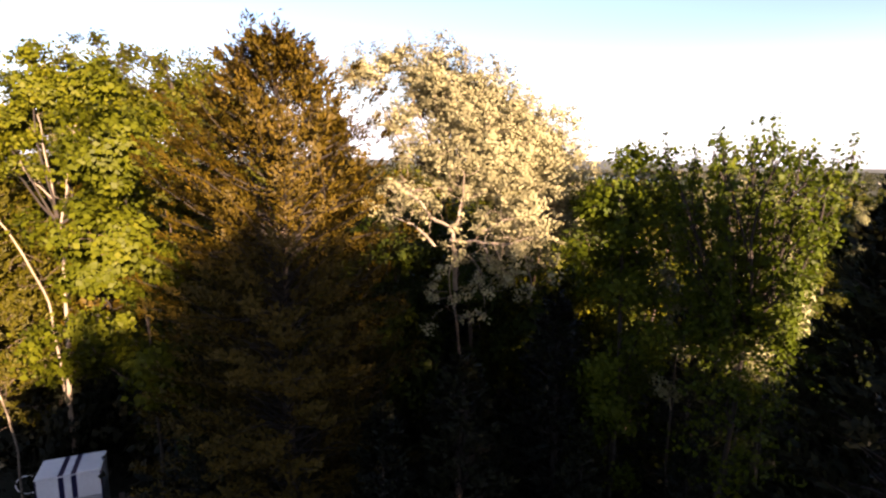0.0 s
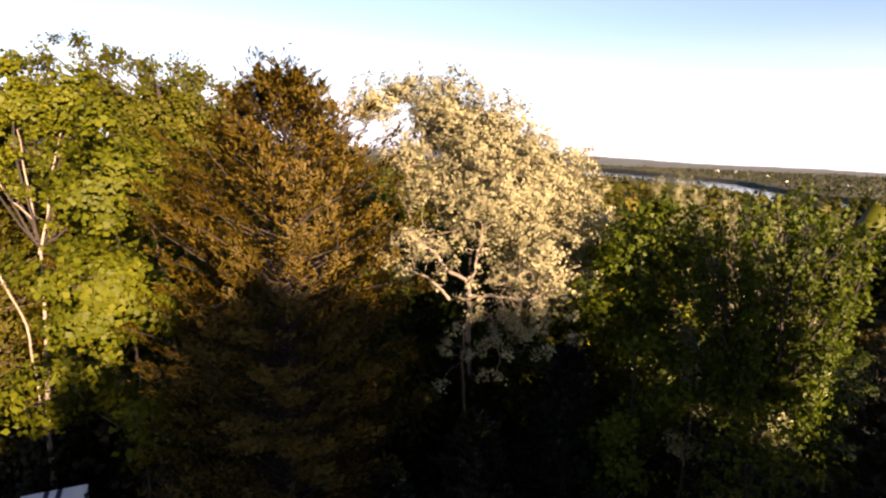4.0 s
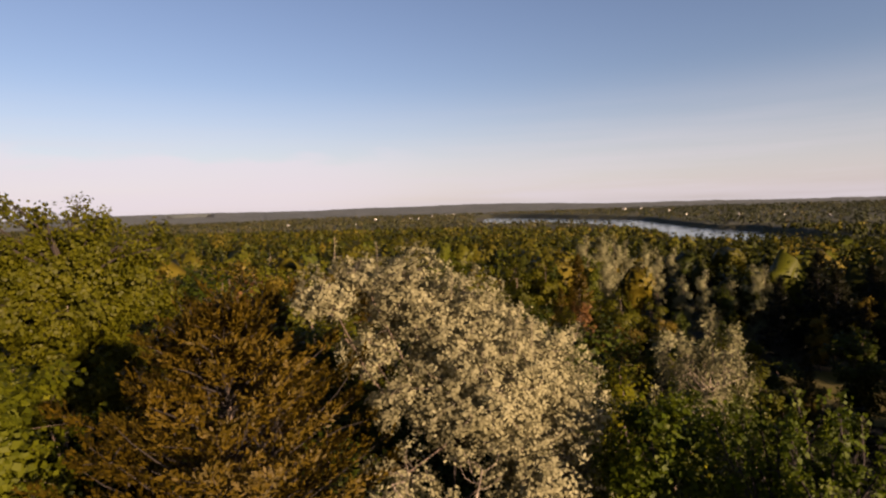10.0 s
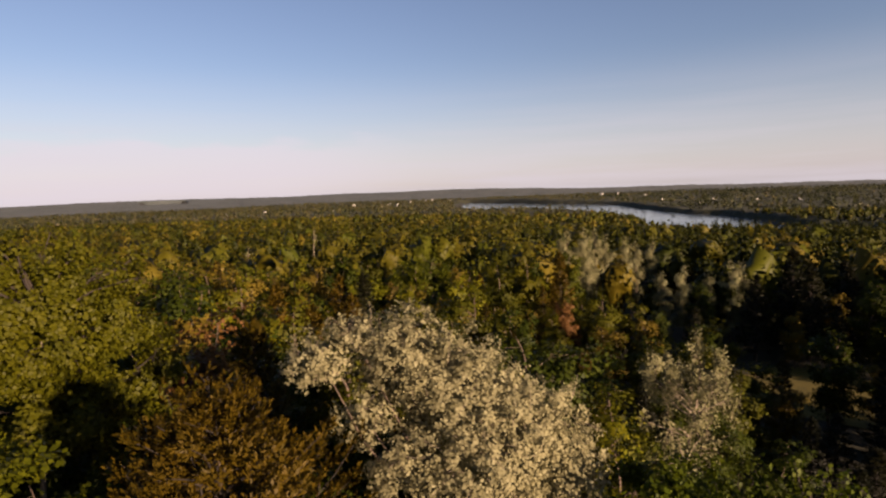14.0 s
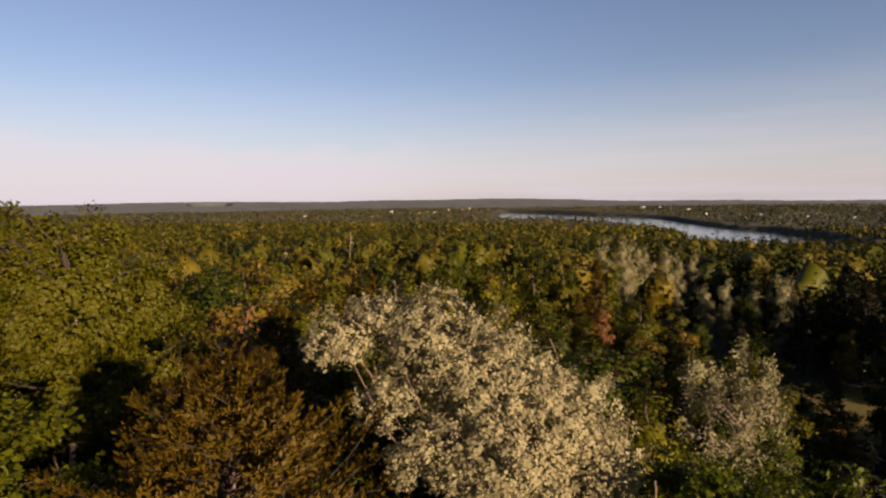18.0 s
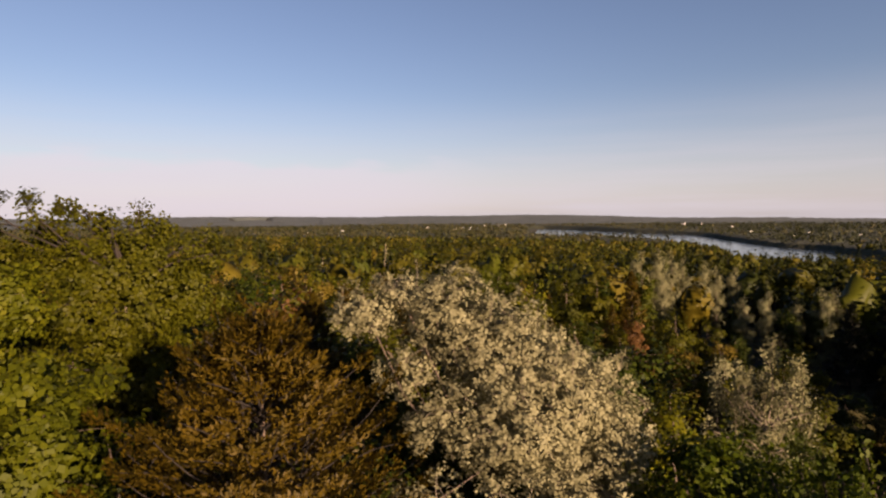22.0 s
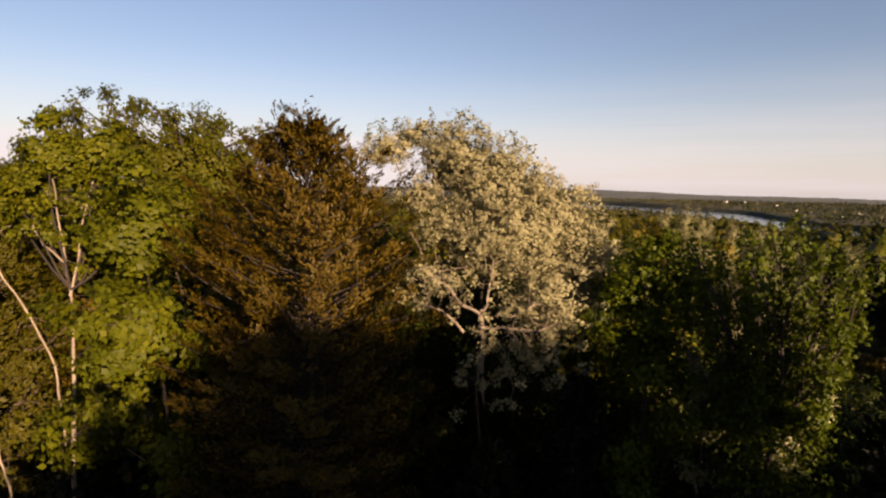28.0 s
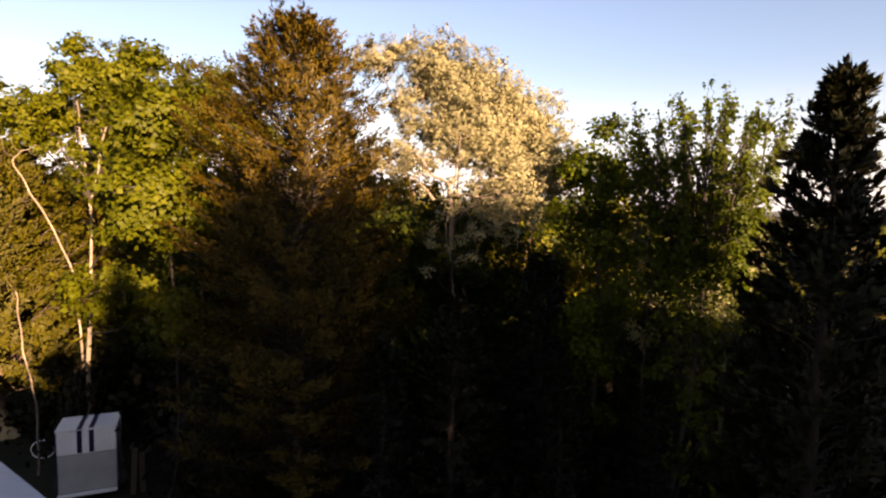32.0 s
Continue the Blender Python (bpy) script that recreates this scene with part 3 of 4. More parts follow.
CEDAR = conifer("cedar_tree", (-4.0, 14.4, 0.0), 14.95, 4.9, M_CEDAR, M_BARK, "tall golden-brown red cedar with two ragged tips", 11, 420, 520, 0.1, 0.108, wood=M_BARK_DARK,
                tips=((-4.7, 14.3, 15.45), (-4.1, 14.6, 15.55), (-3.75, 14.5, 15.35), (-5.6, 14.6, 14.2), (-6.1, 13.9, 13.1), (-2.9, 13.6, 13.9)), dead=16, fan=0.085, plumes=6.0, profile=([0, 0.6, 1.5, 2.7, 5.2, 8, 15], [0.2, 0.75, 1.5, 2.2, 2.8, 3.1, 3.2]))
WHITE_LIMBS = [([(0.3, 14.2, 9.2), (0.27, 13.8, 10.3), (0.2, 13.5, 10.8), (-0.2, 13.7, 11.0), (-0.75, 13.4, 11.55), (-1.15, 14.0, 11.75)], 0.06, 0.02),
         ([(-0.25, 13.6, 10.4), (-0.5, 13.4, 10.8), (-0.85, 13.6, 10.9), (-1.2, 13.3, 11.1), (-1.55, 13.8, 11.2)], 0.035, 0.012),
         ([(0.2, 13.8, 10.8), (0.39, 13.7, 11.05), (0.43, 14.0, 11.5), (0.46, 13.6, 12.1)], 0.042, 0.014),
         ([(0.14, 13.5, 10.55), (0.6, 13.4, 10.5), (1.13, 13.6, 10.45), (1.55, 13.3, 10.5), (2.15, 13.9, 10.6)], 0.045, 0.014)]
WHITE_TWIGS = [([(0.96, 13.3, 10.5), (0.98, 13.1, 10.3), (1.12, 13.3, 9.9), (1.33, 13.0, 9.75)], 0.022, 0.007),
         ([(1.07, 13.4, 10.55), (1.3, 13.2, 10.15), (1.43, 13.4, 9.8)], 0.02, 0.007),
         ([(0.36, 13.4, 10.35), (0.2, 13.3, 10.0), (0.15, 13.5, 9.5), (0.3, 13.3, 8.8)], 0.022, 0.007),
         ([(0.4, 13.5, 10.35), (0.66, 13.4, 10.15), (0.88, 13.6, 9.75), (0.95, 13.4, 9.0)], 0.022, 0.007),
         ([(1.54, 13.3, 10.5), (1.8, 13.2, 10.35), (1.98, 13.4, 9.9), (2.05, 13.3, 9.2)], 0.02, 0.007),
         ([(0.86, 13.7, 10.7), (1.24, 13.6, 10.95), (1.69, 13.9, 11.05)], 0.025, 0.008)]
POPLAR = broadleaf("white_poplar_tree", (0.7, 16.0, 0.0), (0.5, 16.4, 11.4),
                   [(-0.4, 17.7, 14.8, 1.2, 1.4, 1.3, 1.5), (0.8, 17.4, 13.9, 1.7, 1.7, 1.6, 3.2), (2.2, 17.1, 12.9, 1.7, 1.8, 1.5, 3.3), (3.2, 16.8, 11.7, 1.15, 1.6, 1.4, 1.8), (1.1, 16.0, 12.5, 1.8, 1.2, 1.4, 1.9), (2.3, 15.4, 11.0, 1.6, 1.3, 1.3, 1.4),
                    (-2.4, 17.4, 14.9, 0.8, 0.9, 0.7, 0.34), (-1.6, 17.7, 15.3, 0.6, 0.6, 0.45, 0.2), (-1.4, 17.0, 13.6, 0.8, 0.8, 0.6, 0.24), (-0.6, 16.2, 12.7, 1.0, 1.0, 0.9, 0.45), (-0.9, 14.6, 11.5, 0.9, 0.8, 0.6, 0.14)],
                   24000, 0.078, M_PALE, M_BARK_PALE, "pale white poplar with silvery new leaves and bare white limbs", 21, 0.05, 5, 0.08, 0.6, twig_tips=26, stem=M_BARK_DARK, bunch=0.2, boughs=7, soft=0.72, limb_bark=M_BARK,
                   forks=WHITE_LIMBS + WHITE_TWIGS)
MAPLE = broadleaf("maple_tree", (-13.4, 19.7, 0.0), (-13.5, 20.1, 10.0),
                  [(-14.1, 20.6, 15.0, 1.05, 1.0, 1.45, 1.5), (-12.4, 20.7, 14.9, 1.1, 1.0, 1.4, 1.5), (-11.2, 19.8, 12.4, 1.5, 1.5, 1.8, 1.5), (-15.5, 21.6, 13.6, 1.4, 1.4, 1.2, 1.1), (-16.7, 21.4, 13.0, 1.2, 1.3, 1.3, 1.0), (-10.6, 18.8, 9.2, 1.4, 1.3, 1.6, 1.0), (-13.9, 21.4, 13.0, 1.3, 0.8, 0.9, 0.3), (-11.6, 18.8, 6.9, 1.1, 1.0, 1.1, 0.45), (-10.0, 18.0, 6.2, 1.3, 1.1, 1.3, 0.6), (-12.2, 20.0, 11.4, 0.8, 0.7, 1.0, 0.4), (-17.6, 21.8, 13.7, 1.3, 1.1, 1.0, 0.8), (-19.2, 22.2, 13.3, 1.2, 1.1, 1.1, 0.8)],
                  3500, 0.165, M_MAPLE, M_BARK_PALE, "sunlit green maple with a forked pale trunk", 31, 0.12, 7, 0.11, 0.55, bunch=0.34, boughs=18, soft=0.4, stem=M_BARK_PALE, limb_bark=M_BARK_DARK,
                  forks=[([(-13.5, 20.1, 9.8), (-13.9, 20.5, 11.0), (-14.1, 20.6, 12.2), (-14.15, 20.5, 13.8)], 0.045, 0.02), ([(-13.5, 20.1, 9.8), (-13.35, 20.4, 11.2), (-13.2, 20.5, 12.5), (-12.8, 20.7, 14.3)], 0.045, 0.02), ([(-13.9, 20.4, 10.9), (-14.6, 20.3, 11.6), (-15.0, 20.5, 12.3)], 0.032, 0.012)])
MAPLE_B = broadleaf("maple_tree", (-8.4, 15.2, 0.0), (-8.5, 15.3, 12.2),
                    [(-8.7, 15.4, 12.8, 1.7, 1.6, 1.7, 2), (-8.3, 14.4, 10.0, 1.8, 1.4, 1.7, 2), (-9.3, 14.6, 7.8, 1.5, 1.3, 1.2, 0.7), (-7.4, 14.4, 7.0, 1.2, 1.1, 1.1, 0.6)],
                    1900, 0.165, M_MAPLE, M_BARK, "young maple with broad bright yellow-green leaves", 32, 0.15, 7, 0.07, 0.55, bunch=0.36, boughs=26, soft=0.5, stem=M_BARK_DARK)
BIRCH_SHOOTS = []
for k in range(17):
    sx = -19.4 + 0.62 * k + 0.25 * math.sin(k * 5.1)
    BIRCH_SHOOTS.append((sx, 29.3 + 0.9 * math.sin(k * 2.7), 17.2 + 0.35 * math.sin(k * 3.9) - 0.045 * (sx + 15.5) ** 2 * (1 if sx > -15.5 else 0.4), 0.2, 0.2, 0.8 + 0.2 * math.sin(k * 1.9), 0.07))
BIRCH = broadleaf("birch_tree", (-12.6, 27.6, 0.0), (-12.8, 28.2, 14.6),
                  [(-12.6, 29.0, 15.0, 2.8, 2.4, 1.45, 3.6), (-15.7, 29.4, 15.2, 2.6, 2.4, 1.45, 3.4), (-18.6, 29.5, 14.8, 2.6, 2.2, 1.6, 2.6), (-10.0, 28.4, 13.9, 1.9, 1.9, 1.6, 1.7), (-11.4, 26.6, 13.3, 1.9, 1.2, 1.4, 1.1), (-14.3, 27.4, 13.6, 2.0, 1.4, 1.5, 1.2), (-8.8, 27.6, 12.2, 1.9, 2.0, 1.9, 1.4),
                   (-10.3, 25.6, 10.8, 1.9, 1.2, 1.7, 1.1), (-12.4, 25.8, 10.2, 1.8, 1.2, 1.8, 1.1), (-13.6, 28.2, 12.0, 2.8, 2.0, 1.9, 1.6), (-16.6, 27.2, 11.8, 2.4, 2.2, 2.1, 1.5), (-20.8, 28.6, 14.3, 1.9, 1.8, 1.6, 1.3)] + BIRCH_SHOOTS,
                  9000, 0.175, M_BIRCH, M_BARK_DARK, "broad birch with fresh yellow-green leaves and a white trunk", 41, 0.16, 7, 0.17, 0.5, twig_tips=110, bunch=0.4, boughs=22, soft=0.42, stem=M_BARK_PALE)
HEDGE = conifer("arborvitae_tree", (-19.3, 22.6, 0.0), 11.9, 5.6, M_HEDGE, M_BARK, "wide sunlit golden arborvitae with a bare pale stem", 51, 560, 420, 0.14, 0.2, power=0.55, dead=4, fan=0.14, plumes=6)
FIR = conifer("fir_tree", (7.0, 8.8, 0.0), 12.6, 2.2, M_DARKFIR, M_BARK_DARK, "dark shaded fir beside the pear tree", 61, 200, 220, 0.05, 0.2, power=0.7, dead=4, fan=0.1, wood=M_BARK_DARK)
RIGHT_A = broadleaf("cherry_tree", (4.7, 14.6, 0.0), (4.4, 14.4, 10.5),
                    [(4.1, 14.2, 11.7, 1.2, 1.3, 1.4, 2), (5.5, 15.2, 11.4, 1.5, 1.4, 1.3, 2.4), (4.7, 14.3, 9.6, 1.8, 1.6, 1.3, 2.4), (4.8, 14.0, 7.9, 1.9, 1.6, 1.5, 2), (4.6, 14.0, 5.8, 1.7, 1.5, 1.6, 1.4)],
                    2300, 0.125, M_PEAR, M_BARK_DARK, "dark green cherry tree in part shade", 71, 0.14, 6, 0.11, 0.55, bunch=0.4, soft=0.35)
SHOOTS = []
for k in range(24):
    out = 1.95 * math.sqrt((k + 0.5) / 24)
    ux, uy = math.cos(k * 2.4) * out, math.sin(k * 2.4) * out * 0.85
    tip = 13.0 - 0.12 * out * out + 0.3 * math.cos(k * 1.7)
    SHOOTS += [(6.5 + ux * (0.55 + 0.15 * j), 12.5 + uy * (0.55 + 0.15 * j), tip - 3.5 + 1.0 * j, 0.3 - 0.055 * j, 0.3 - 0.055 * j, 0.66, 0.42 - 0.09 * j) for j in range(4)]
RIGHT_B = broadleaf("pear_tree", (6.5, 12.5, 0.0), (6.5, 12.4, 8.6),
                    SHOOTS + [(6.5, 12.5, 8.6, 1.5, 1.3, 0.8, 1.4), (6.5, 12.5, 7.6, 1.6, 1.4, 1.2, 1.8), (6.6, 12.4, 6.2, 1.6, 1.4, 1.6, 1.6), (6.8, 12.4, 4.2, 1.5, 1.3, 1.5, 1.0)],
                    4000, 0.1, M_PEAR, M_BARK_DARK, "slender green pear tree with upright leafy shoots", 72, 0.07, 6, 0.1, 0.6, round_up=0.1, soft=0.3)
PALE_SHOOTS = [(12.9 + 1.05 * math.cos(k * 2.4) * math.sqrt(k + 0.5) / 2, 25.3 + 0.9 * math.sin(k * 2.4) * math.sqrt(k + 0.5) / 2, 9.6 + 0.8 * math.cos(k * 1.3) - 0.035 * k, 0.24, 0.24, 1.2, 0.3) for k in range(18)]
PALE_B = broadleaf("white_poplar_tree", (13.0, 25.2, 0.0), (13.2, 25.4, 8.4),
                   PALE_SHOOTS + [(12.4, 25.4, 7.2, 1.7, 1.5, 1.2, 0.7), (14.2, 25.8, 7.0, 1.2, 1.3, 1.1, 0.4), (11.4, 24.4, 6.7, 1.3, 1.3, 1.2, 0.4)],
                   760, 0.115, M_SILVER, M_BARK_PALE, "pale young white poplar at the meadow's edge", 73, 0.12, 6, 0.1, 0.6, twig_tips=50, stem=M_BARK_DARK, round_up=0.1)

# pale suckers of the poplar round the foot of the pear
for k, (x, y, low, top) in enumerate([(5.6, 13.8, 6.8, 11.3), (7.2, 13.2, 7.4, 8.9), (8.2, 13.5, 8.5, 10.1)]):
    rows = [(x + 0.25 * math.sin(j * 2.3 + k), y + 0.2 * math.cos(j * 1.9), low + (top - low) * j / 4, 0.55 - 0.07 * j, 0.5 - 0.06 * j, 0.6, 1.2 - 0.18 * j) for j in range(5)]
    broadleaf("poplar_sapling", (x, y, 0.0), (x, y + 0.05, top - 0.4), rows, 190, 0.1, M_SILVER, M_BARK_PALE, "pale young white poplar sucker beside the pear tree", 81 + k, 0.08, 5, 0.05, 0.6, plain=True, bunch=0.2, boughs=8, twig_tips=12, stem=M_BARK_DARK)["group"] = "young white poplars"

# ---- woods behind, built once for each kind and then copied ----
KEEP_CLEAR = [(-4, 14.4, 3.4), (0.7, 15.6, 3.0), (-13.2, 19.3, 2.6), (-8.4, 15.2, 2.4), (-12.8, 28.4, 4.5), (-19.8, 23.8, 4.4), (7.4, 8.8, 2.2), (4.7, 14.6, 2.2), (6.5, 12.5, 2.0), (13.0, 25.2, 2.8), (42.0, 48.0, 7.5), (33, 37, 3), (41, 60, 5), (46, 61, 4), (35, 71, 6), (40, 78, 7), (47, 80, 6), (208, 196, 16)] + [(42 + 0.577 * d, 48 - 0.866 * d, 4.2) for d in range(0, 40, 4)]


def wood_broad(name, height, spread, mat, bark, label, seed, fine=True, open_stem=0.1, boughs=36):
    """A tall crown of overlapping boughs; those close by have small leaves, those further down fewer and larger."""
    rng = np.random.default_rng(seed)
    lobes = []
    for k in range(8):
        a = k * 2.4 + rng.random()
        f = open_stem + 0.14 + (0.94 - open_stem - 0.14) * k / 7
        w = spread * max(0.25, 1.0 - 1.5 * (f - 0.5) ** 2 - (0.35 if k == 7 else 0.0))
        lobes.append((math.cos(a) * w * 0.4, math.sin(a) * w * 0.4, height * f, w * 0.72, w * 0.72, height * 0.11, w * w))
    n, leaf, per = (1500, 0.15, 7) if fine else (1000, 0.25, 6)
    return broadleaf(name, (0, 0, 0), (0, 0, height * 0.8), lobes, n, leaf, mat, bark, label, seed, 0.16, per, 0.12, 0.5, plain=True, bunch=0.62, soft=0.8 if fine else 0.9, round_up=0.7, boughs=boughs if fine else boughs // 2)


def wood_needle(name, mat, label, seed, fine=True):
    n, per, spray, fan = (150, 90, 0.22, 0.1) if fine else (100, 60, 0.34, 0.14)
    return conifer(name, (0, 0, 0), 11.0, 2.3, mat, M_BARK_DARK, label, seed, n, per, 0.1, spray, dead=2, fan=fan)


KINDS = {
    "olive": lambda fine: wood_broad("oak_tree", 10.5, 2.6, M_BIRCH, M_BARK, "olive-green oak in the woods below", 101, fine),
    "green": lambda fine: wood_broad("ash_tree", 10.0, 2.4, M_GREEN, M_BARK, "deep green ash in the woods below", 102, fine),
    "lime": lambda fine: wood_broad("linden_tree", 9.5, 2.2, M_MAPLE, M_BARK, "bright green linden in the woods below", 103, fine),
    "gold": lambda fine: wood_broad("hickory_tree", 10.0, 2.3, M_GOLD, M_BARK, "golden-brown hickory with young leaves in the woods below", 108, fine),
    "silver": lambda fine: wood_broad("aspen_tree", 11.0, 2.2, M_SILVER, M_BARK, "silvery pale aspen among darker woods", 104, True, 0.08, 26),
    "russet": lambda fine: wood_broad("oak_tree", 9.5, 2.3, M_RUSSET, M_BARK, "russet-leaved oak in the woods below", 105, fine),
    "spruce": lambda fine: wood_needle("spruce_tree", M_DARKFIR, "narrow spruce, its needles darkened for shade", 106, fine),
    "cedar": lambda fine: wood_needle("cedar_tree", M_CEDAR, "brown-green red cedar in the woods below", 107, fine),
}
HEIGHT = {"gold": 10.0, "olive": 10.5, "green": 10.0, "lime": 9.5, "silver": 11.5, "russet": 9.5, "spruce": 11.0, "cedar": 11.0}
BUILT = {}


def plant(kind, x, y, height, turn=0.0, wide=1.0, group="woods below the house"):
    s = height / HEIGHT[kind]
    m = Matrix.Translation((x, y, float(land(x, y)) - 0.05)) @ Matrix.Rotation(radians(turn), 4, "Z") @ Matrix.Diagonal((s * wide, s * wide, s, 1))
    key = (kind, y > 0 and math.hypot(x, y) < 36)
    if key not in BUILT:
        ob = BUILT[key] = KINDS[kind](key[1])
    else:
        ob = copy_thing(BUILT[key], Matrix())
    ob.matrix_basis = m
    ob["group"] = group
    return ob


# trees that stand out, one by one: kind, x, y, height, width
YARD_TREES = [("green", -6.6, 21.8, 12.2, 0.9), ("green", -10.6, 22.4, 11.3, 0.95), ("lime", 6.8, 20.4, 11.0, 0.95), ("cedar", -18.5, 28.6, 13.6, 1.0), ("green", -2.6, 20.0, 11.8, 0.9), ("cedar", -6.6, 18.2, 9.0, 1.0), ("green", 11.5, 19.5, 9.8, 1.0), ("green", 3.4, 21.0, 11.4, 1.0),
    ("green", 6.6, 17.4, 11.0, 0.9), ("green", 0.2, 21.4, 12.0, 1.0), ("green", 10.8, 16.8, 8.8, 1.0)]
# dark filler spruces, added in place of deep shade between the trees
SHADE_FILL_SPRUCES = [("spruce", 25.5, 31.5, 5.2, 1.4), ("spruce", 20.5, 24.0, 6.0, 1.3), ("spruce", 25.0, 27.0, 5.2, 1.4), ("spruce", 29.0, 33.0, 4.6, 1.4), ("spruce", 23.0, 20.5, 6.0, 1.3), ("spruce", 46.0, 59.5, 10.0, 1.2), ("spruce", 51.0, 57.0, 11.0, 1.3),
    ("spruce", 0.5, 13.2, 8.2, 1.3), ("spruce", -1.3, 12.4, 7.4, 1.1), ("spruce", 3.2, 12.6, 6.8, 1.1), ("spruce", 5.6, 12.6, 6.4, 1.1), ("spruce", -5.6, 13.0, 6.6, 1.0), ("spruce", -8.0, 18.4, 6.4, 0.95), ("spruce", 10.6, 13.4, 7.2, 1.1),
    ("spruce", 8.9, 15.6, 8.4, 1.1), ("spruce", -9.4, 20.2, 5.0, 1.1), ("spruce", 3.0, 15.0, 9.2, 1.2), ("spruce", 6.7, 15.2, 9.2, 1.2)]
SLOPE_TREES = [("russet", -7.4, 30.4, 14.0, 1.0), ("cedar", -4.7, 24.4, 14.4, 1.1), ("green", 5.6, 30.0, 11.6, 1.0), ("cedar", -0.6, 29.0, 11.5, 1.0), ("lime", 3.2, 22.6, 12.2, 0.9), ("green", -14.5, 33.0, 12.4, 1.2), ("olive", -19.5, 29.0, 13.2, 1.2),
    ("olive", -24.5, 27.0, 12.5, 1.2), ("cedar", -16.0, 26.0, 12.0, 1.2), ("olive", -1.5, 27.0, 13.2, 1.3), ("olive", 2.5, 28.5, 13.2, 1.3), ("green", 6.5, 27.5, 12.8, 1.3), ("green", -5.2, 29.0, 13.6, 1.2)]
EAST_TREES = [("green", 15.5, 30.5, 8.6, 0.9), ("green", 53.0, 63.0, 7.2, 1.5), ("olive", 27.0, 60.0, 9.0, 1.2), ("olive", 23.0, 52.0, 9.0, 1.0), ("green", 14.8, 26.5, 8.4, 1.0), ("olive", 9.2, 25.0, 11.0, 1.0), ("green", 17.2, 30.0, 8.2, 1.1),
    ("olive", 20.5, 34.0, 8.0, 1.2), ("green", 18.4, 27.0, 4.6, 1.2), ("green", 22.0, 29.5, 5.0, 1.3), ("olive", 23.5, 38.5, 8.2, 1.2), ("green", 27.5, 44.5, 8.2, 1.1), ("olive", 31.0, 46.5, 8.0, 1.1), ("green", 30.0, 41.0, 5.8, 1.3),
    ("green", 41.0, 36.0, 7.0, 1.3), ("green", 10.5, 30.0, 11.2, 1.3)]
SILVER_TREES = [("silver", 36.6, 90.5, 15.2, 0.75), ("silver", 39.0, 90.0, 15.6, 0.8), ("silver", 42.2, 91.5, 15.2, 0.75), ("silver", 44.4, 92.0, 14.2, 0.7), ("silver", 48.0, 92.6, 13.6, 0.75), ("silver", 51.0, 93.5, 12.6, 0.7), ("silver", 55.0, 95.0, 12.4, 0.8),
    ("silver", 38.2, 86.0, 11.6, 0.7), ("silver", 41.0, 70.2, 10.0, 0.8), ("silver", 43.6, 69.4, 10.8, 0.75), ("silver", 46.2, 68.4, 10.2, 0.8), ("silver", 49.2, 67.6, 11.4, 0.8), ("silver", 51.4, 68.2, 11.2, 0.85), ("silver", 55.4, 69.5, 10.0, 0.7), ("silver", 57.2, 70.5, 9.2, 0.7),
    ("silver", -26.0, 60.0, 12.0, 0.8), ("silver", -30.5, 62.0, 11.5, 0.8)]
OTHER_TREES = [("olive", 1.6, 36.0, 12.0, 1.1)]
for kind, x, y, h, w in YARD_TREES + SHADE_FILL_SPRUCES + SLOPE_TREES + EAST_TREES + SILVER_TREES + OTHER_TREES:
    plant(kind, x, y, h, x * 37 + y * 13, w, "trees round the yard" if y < 34 else "woods below the house")
    KEEP_CLEAR.append((x, y, 2.4 if kind == "silver" else 2.0))
rw = np.random.default_rng(5)
spots = []
for _ in range(20000):
    if len(spots) >= 330:
        break
    r, a = 30 + 58 * math.sqrt(rw.random()), radians(-52 + 108 * rw.random())
    x, y = r * math.sin(a), r * math.cos(a)
    if y < 26 or any(math.hypot(x - u, y - v) < w + 1.0 for u, v, w in KEEP_CLEAR) or any(math.hypot(x - u, y - v) < 3.1 for u, v in spots):
        continue
    spots.append((x, y))
for x, y in spots:
    kind = rw.choice(["olive", "green", "lime", "gold", "silver", "russet", "spruce", "cedar"], p=[0.28, 0.22, 0.13, 0.16, 0.02, 0.03, 0.05, 0.11])
    if math.degrees(math.atan2(x, y)) > 24:
        kind = rw.choice(["green", "olive", "spruce", "cedar", "gold"], p=[0.42, 0.2, 0.22, 0.1, 0.06])
    # mostly near-black spruce here, standing in for the shade on this slope
    if x > 40 and y < 72 and rw.random() < 0.8:
        kind = "spruce"
    h = (7.4 + 5.2 * rw.random()) * (1.08 if x < -8 else 1.0) * (0.66 if 15 < math.degrees(math.atan2(x, y)) < 46 and math.hypot(x, y) < 78 else 1.0)
    plant(str(kind), x, y, h, rw.random() * 360, 0.88 + 0.35 * rw.random())

# bare white stems that stand out of the woods
for sx, sy, sz, seed in [(-5.0, 120.0, 11.6, 120), (-17.9, 120.0, 9.0, 121)]:
    broadleaf("birch_snag", (sx, sy, float(land(sx, sy))), (sx + 0.2, sy + 0.2, sz), [(sx + 0.2, sy + 0.2, sz - 1.6, 0.8, 0.8, 1.8, 1)], 24 if sz > 12 else 8, 0.3, M_SILVER, M_BARK_PALE, "bare white birch stem standing above the woods", seed, 0.3, 3, 0.11, 0.6, plain=True)


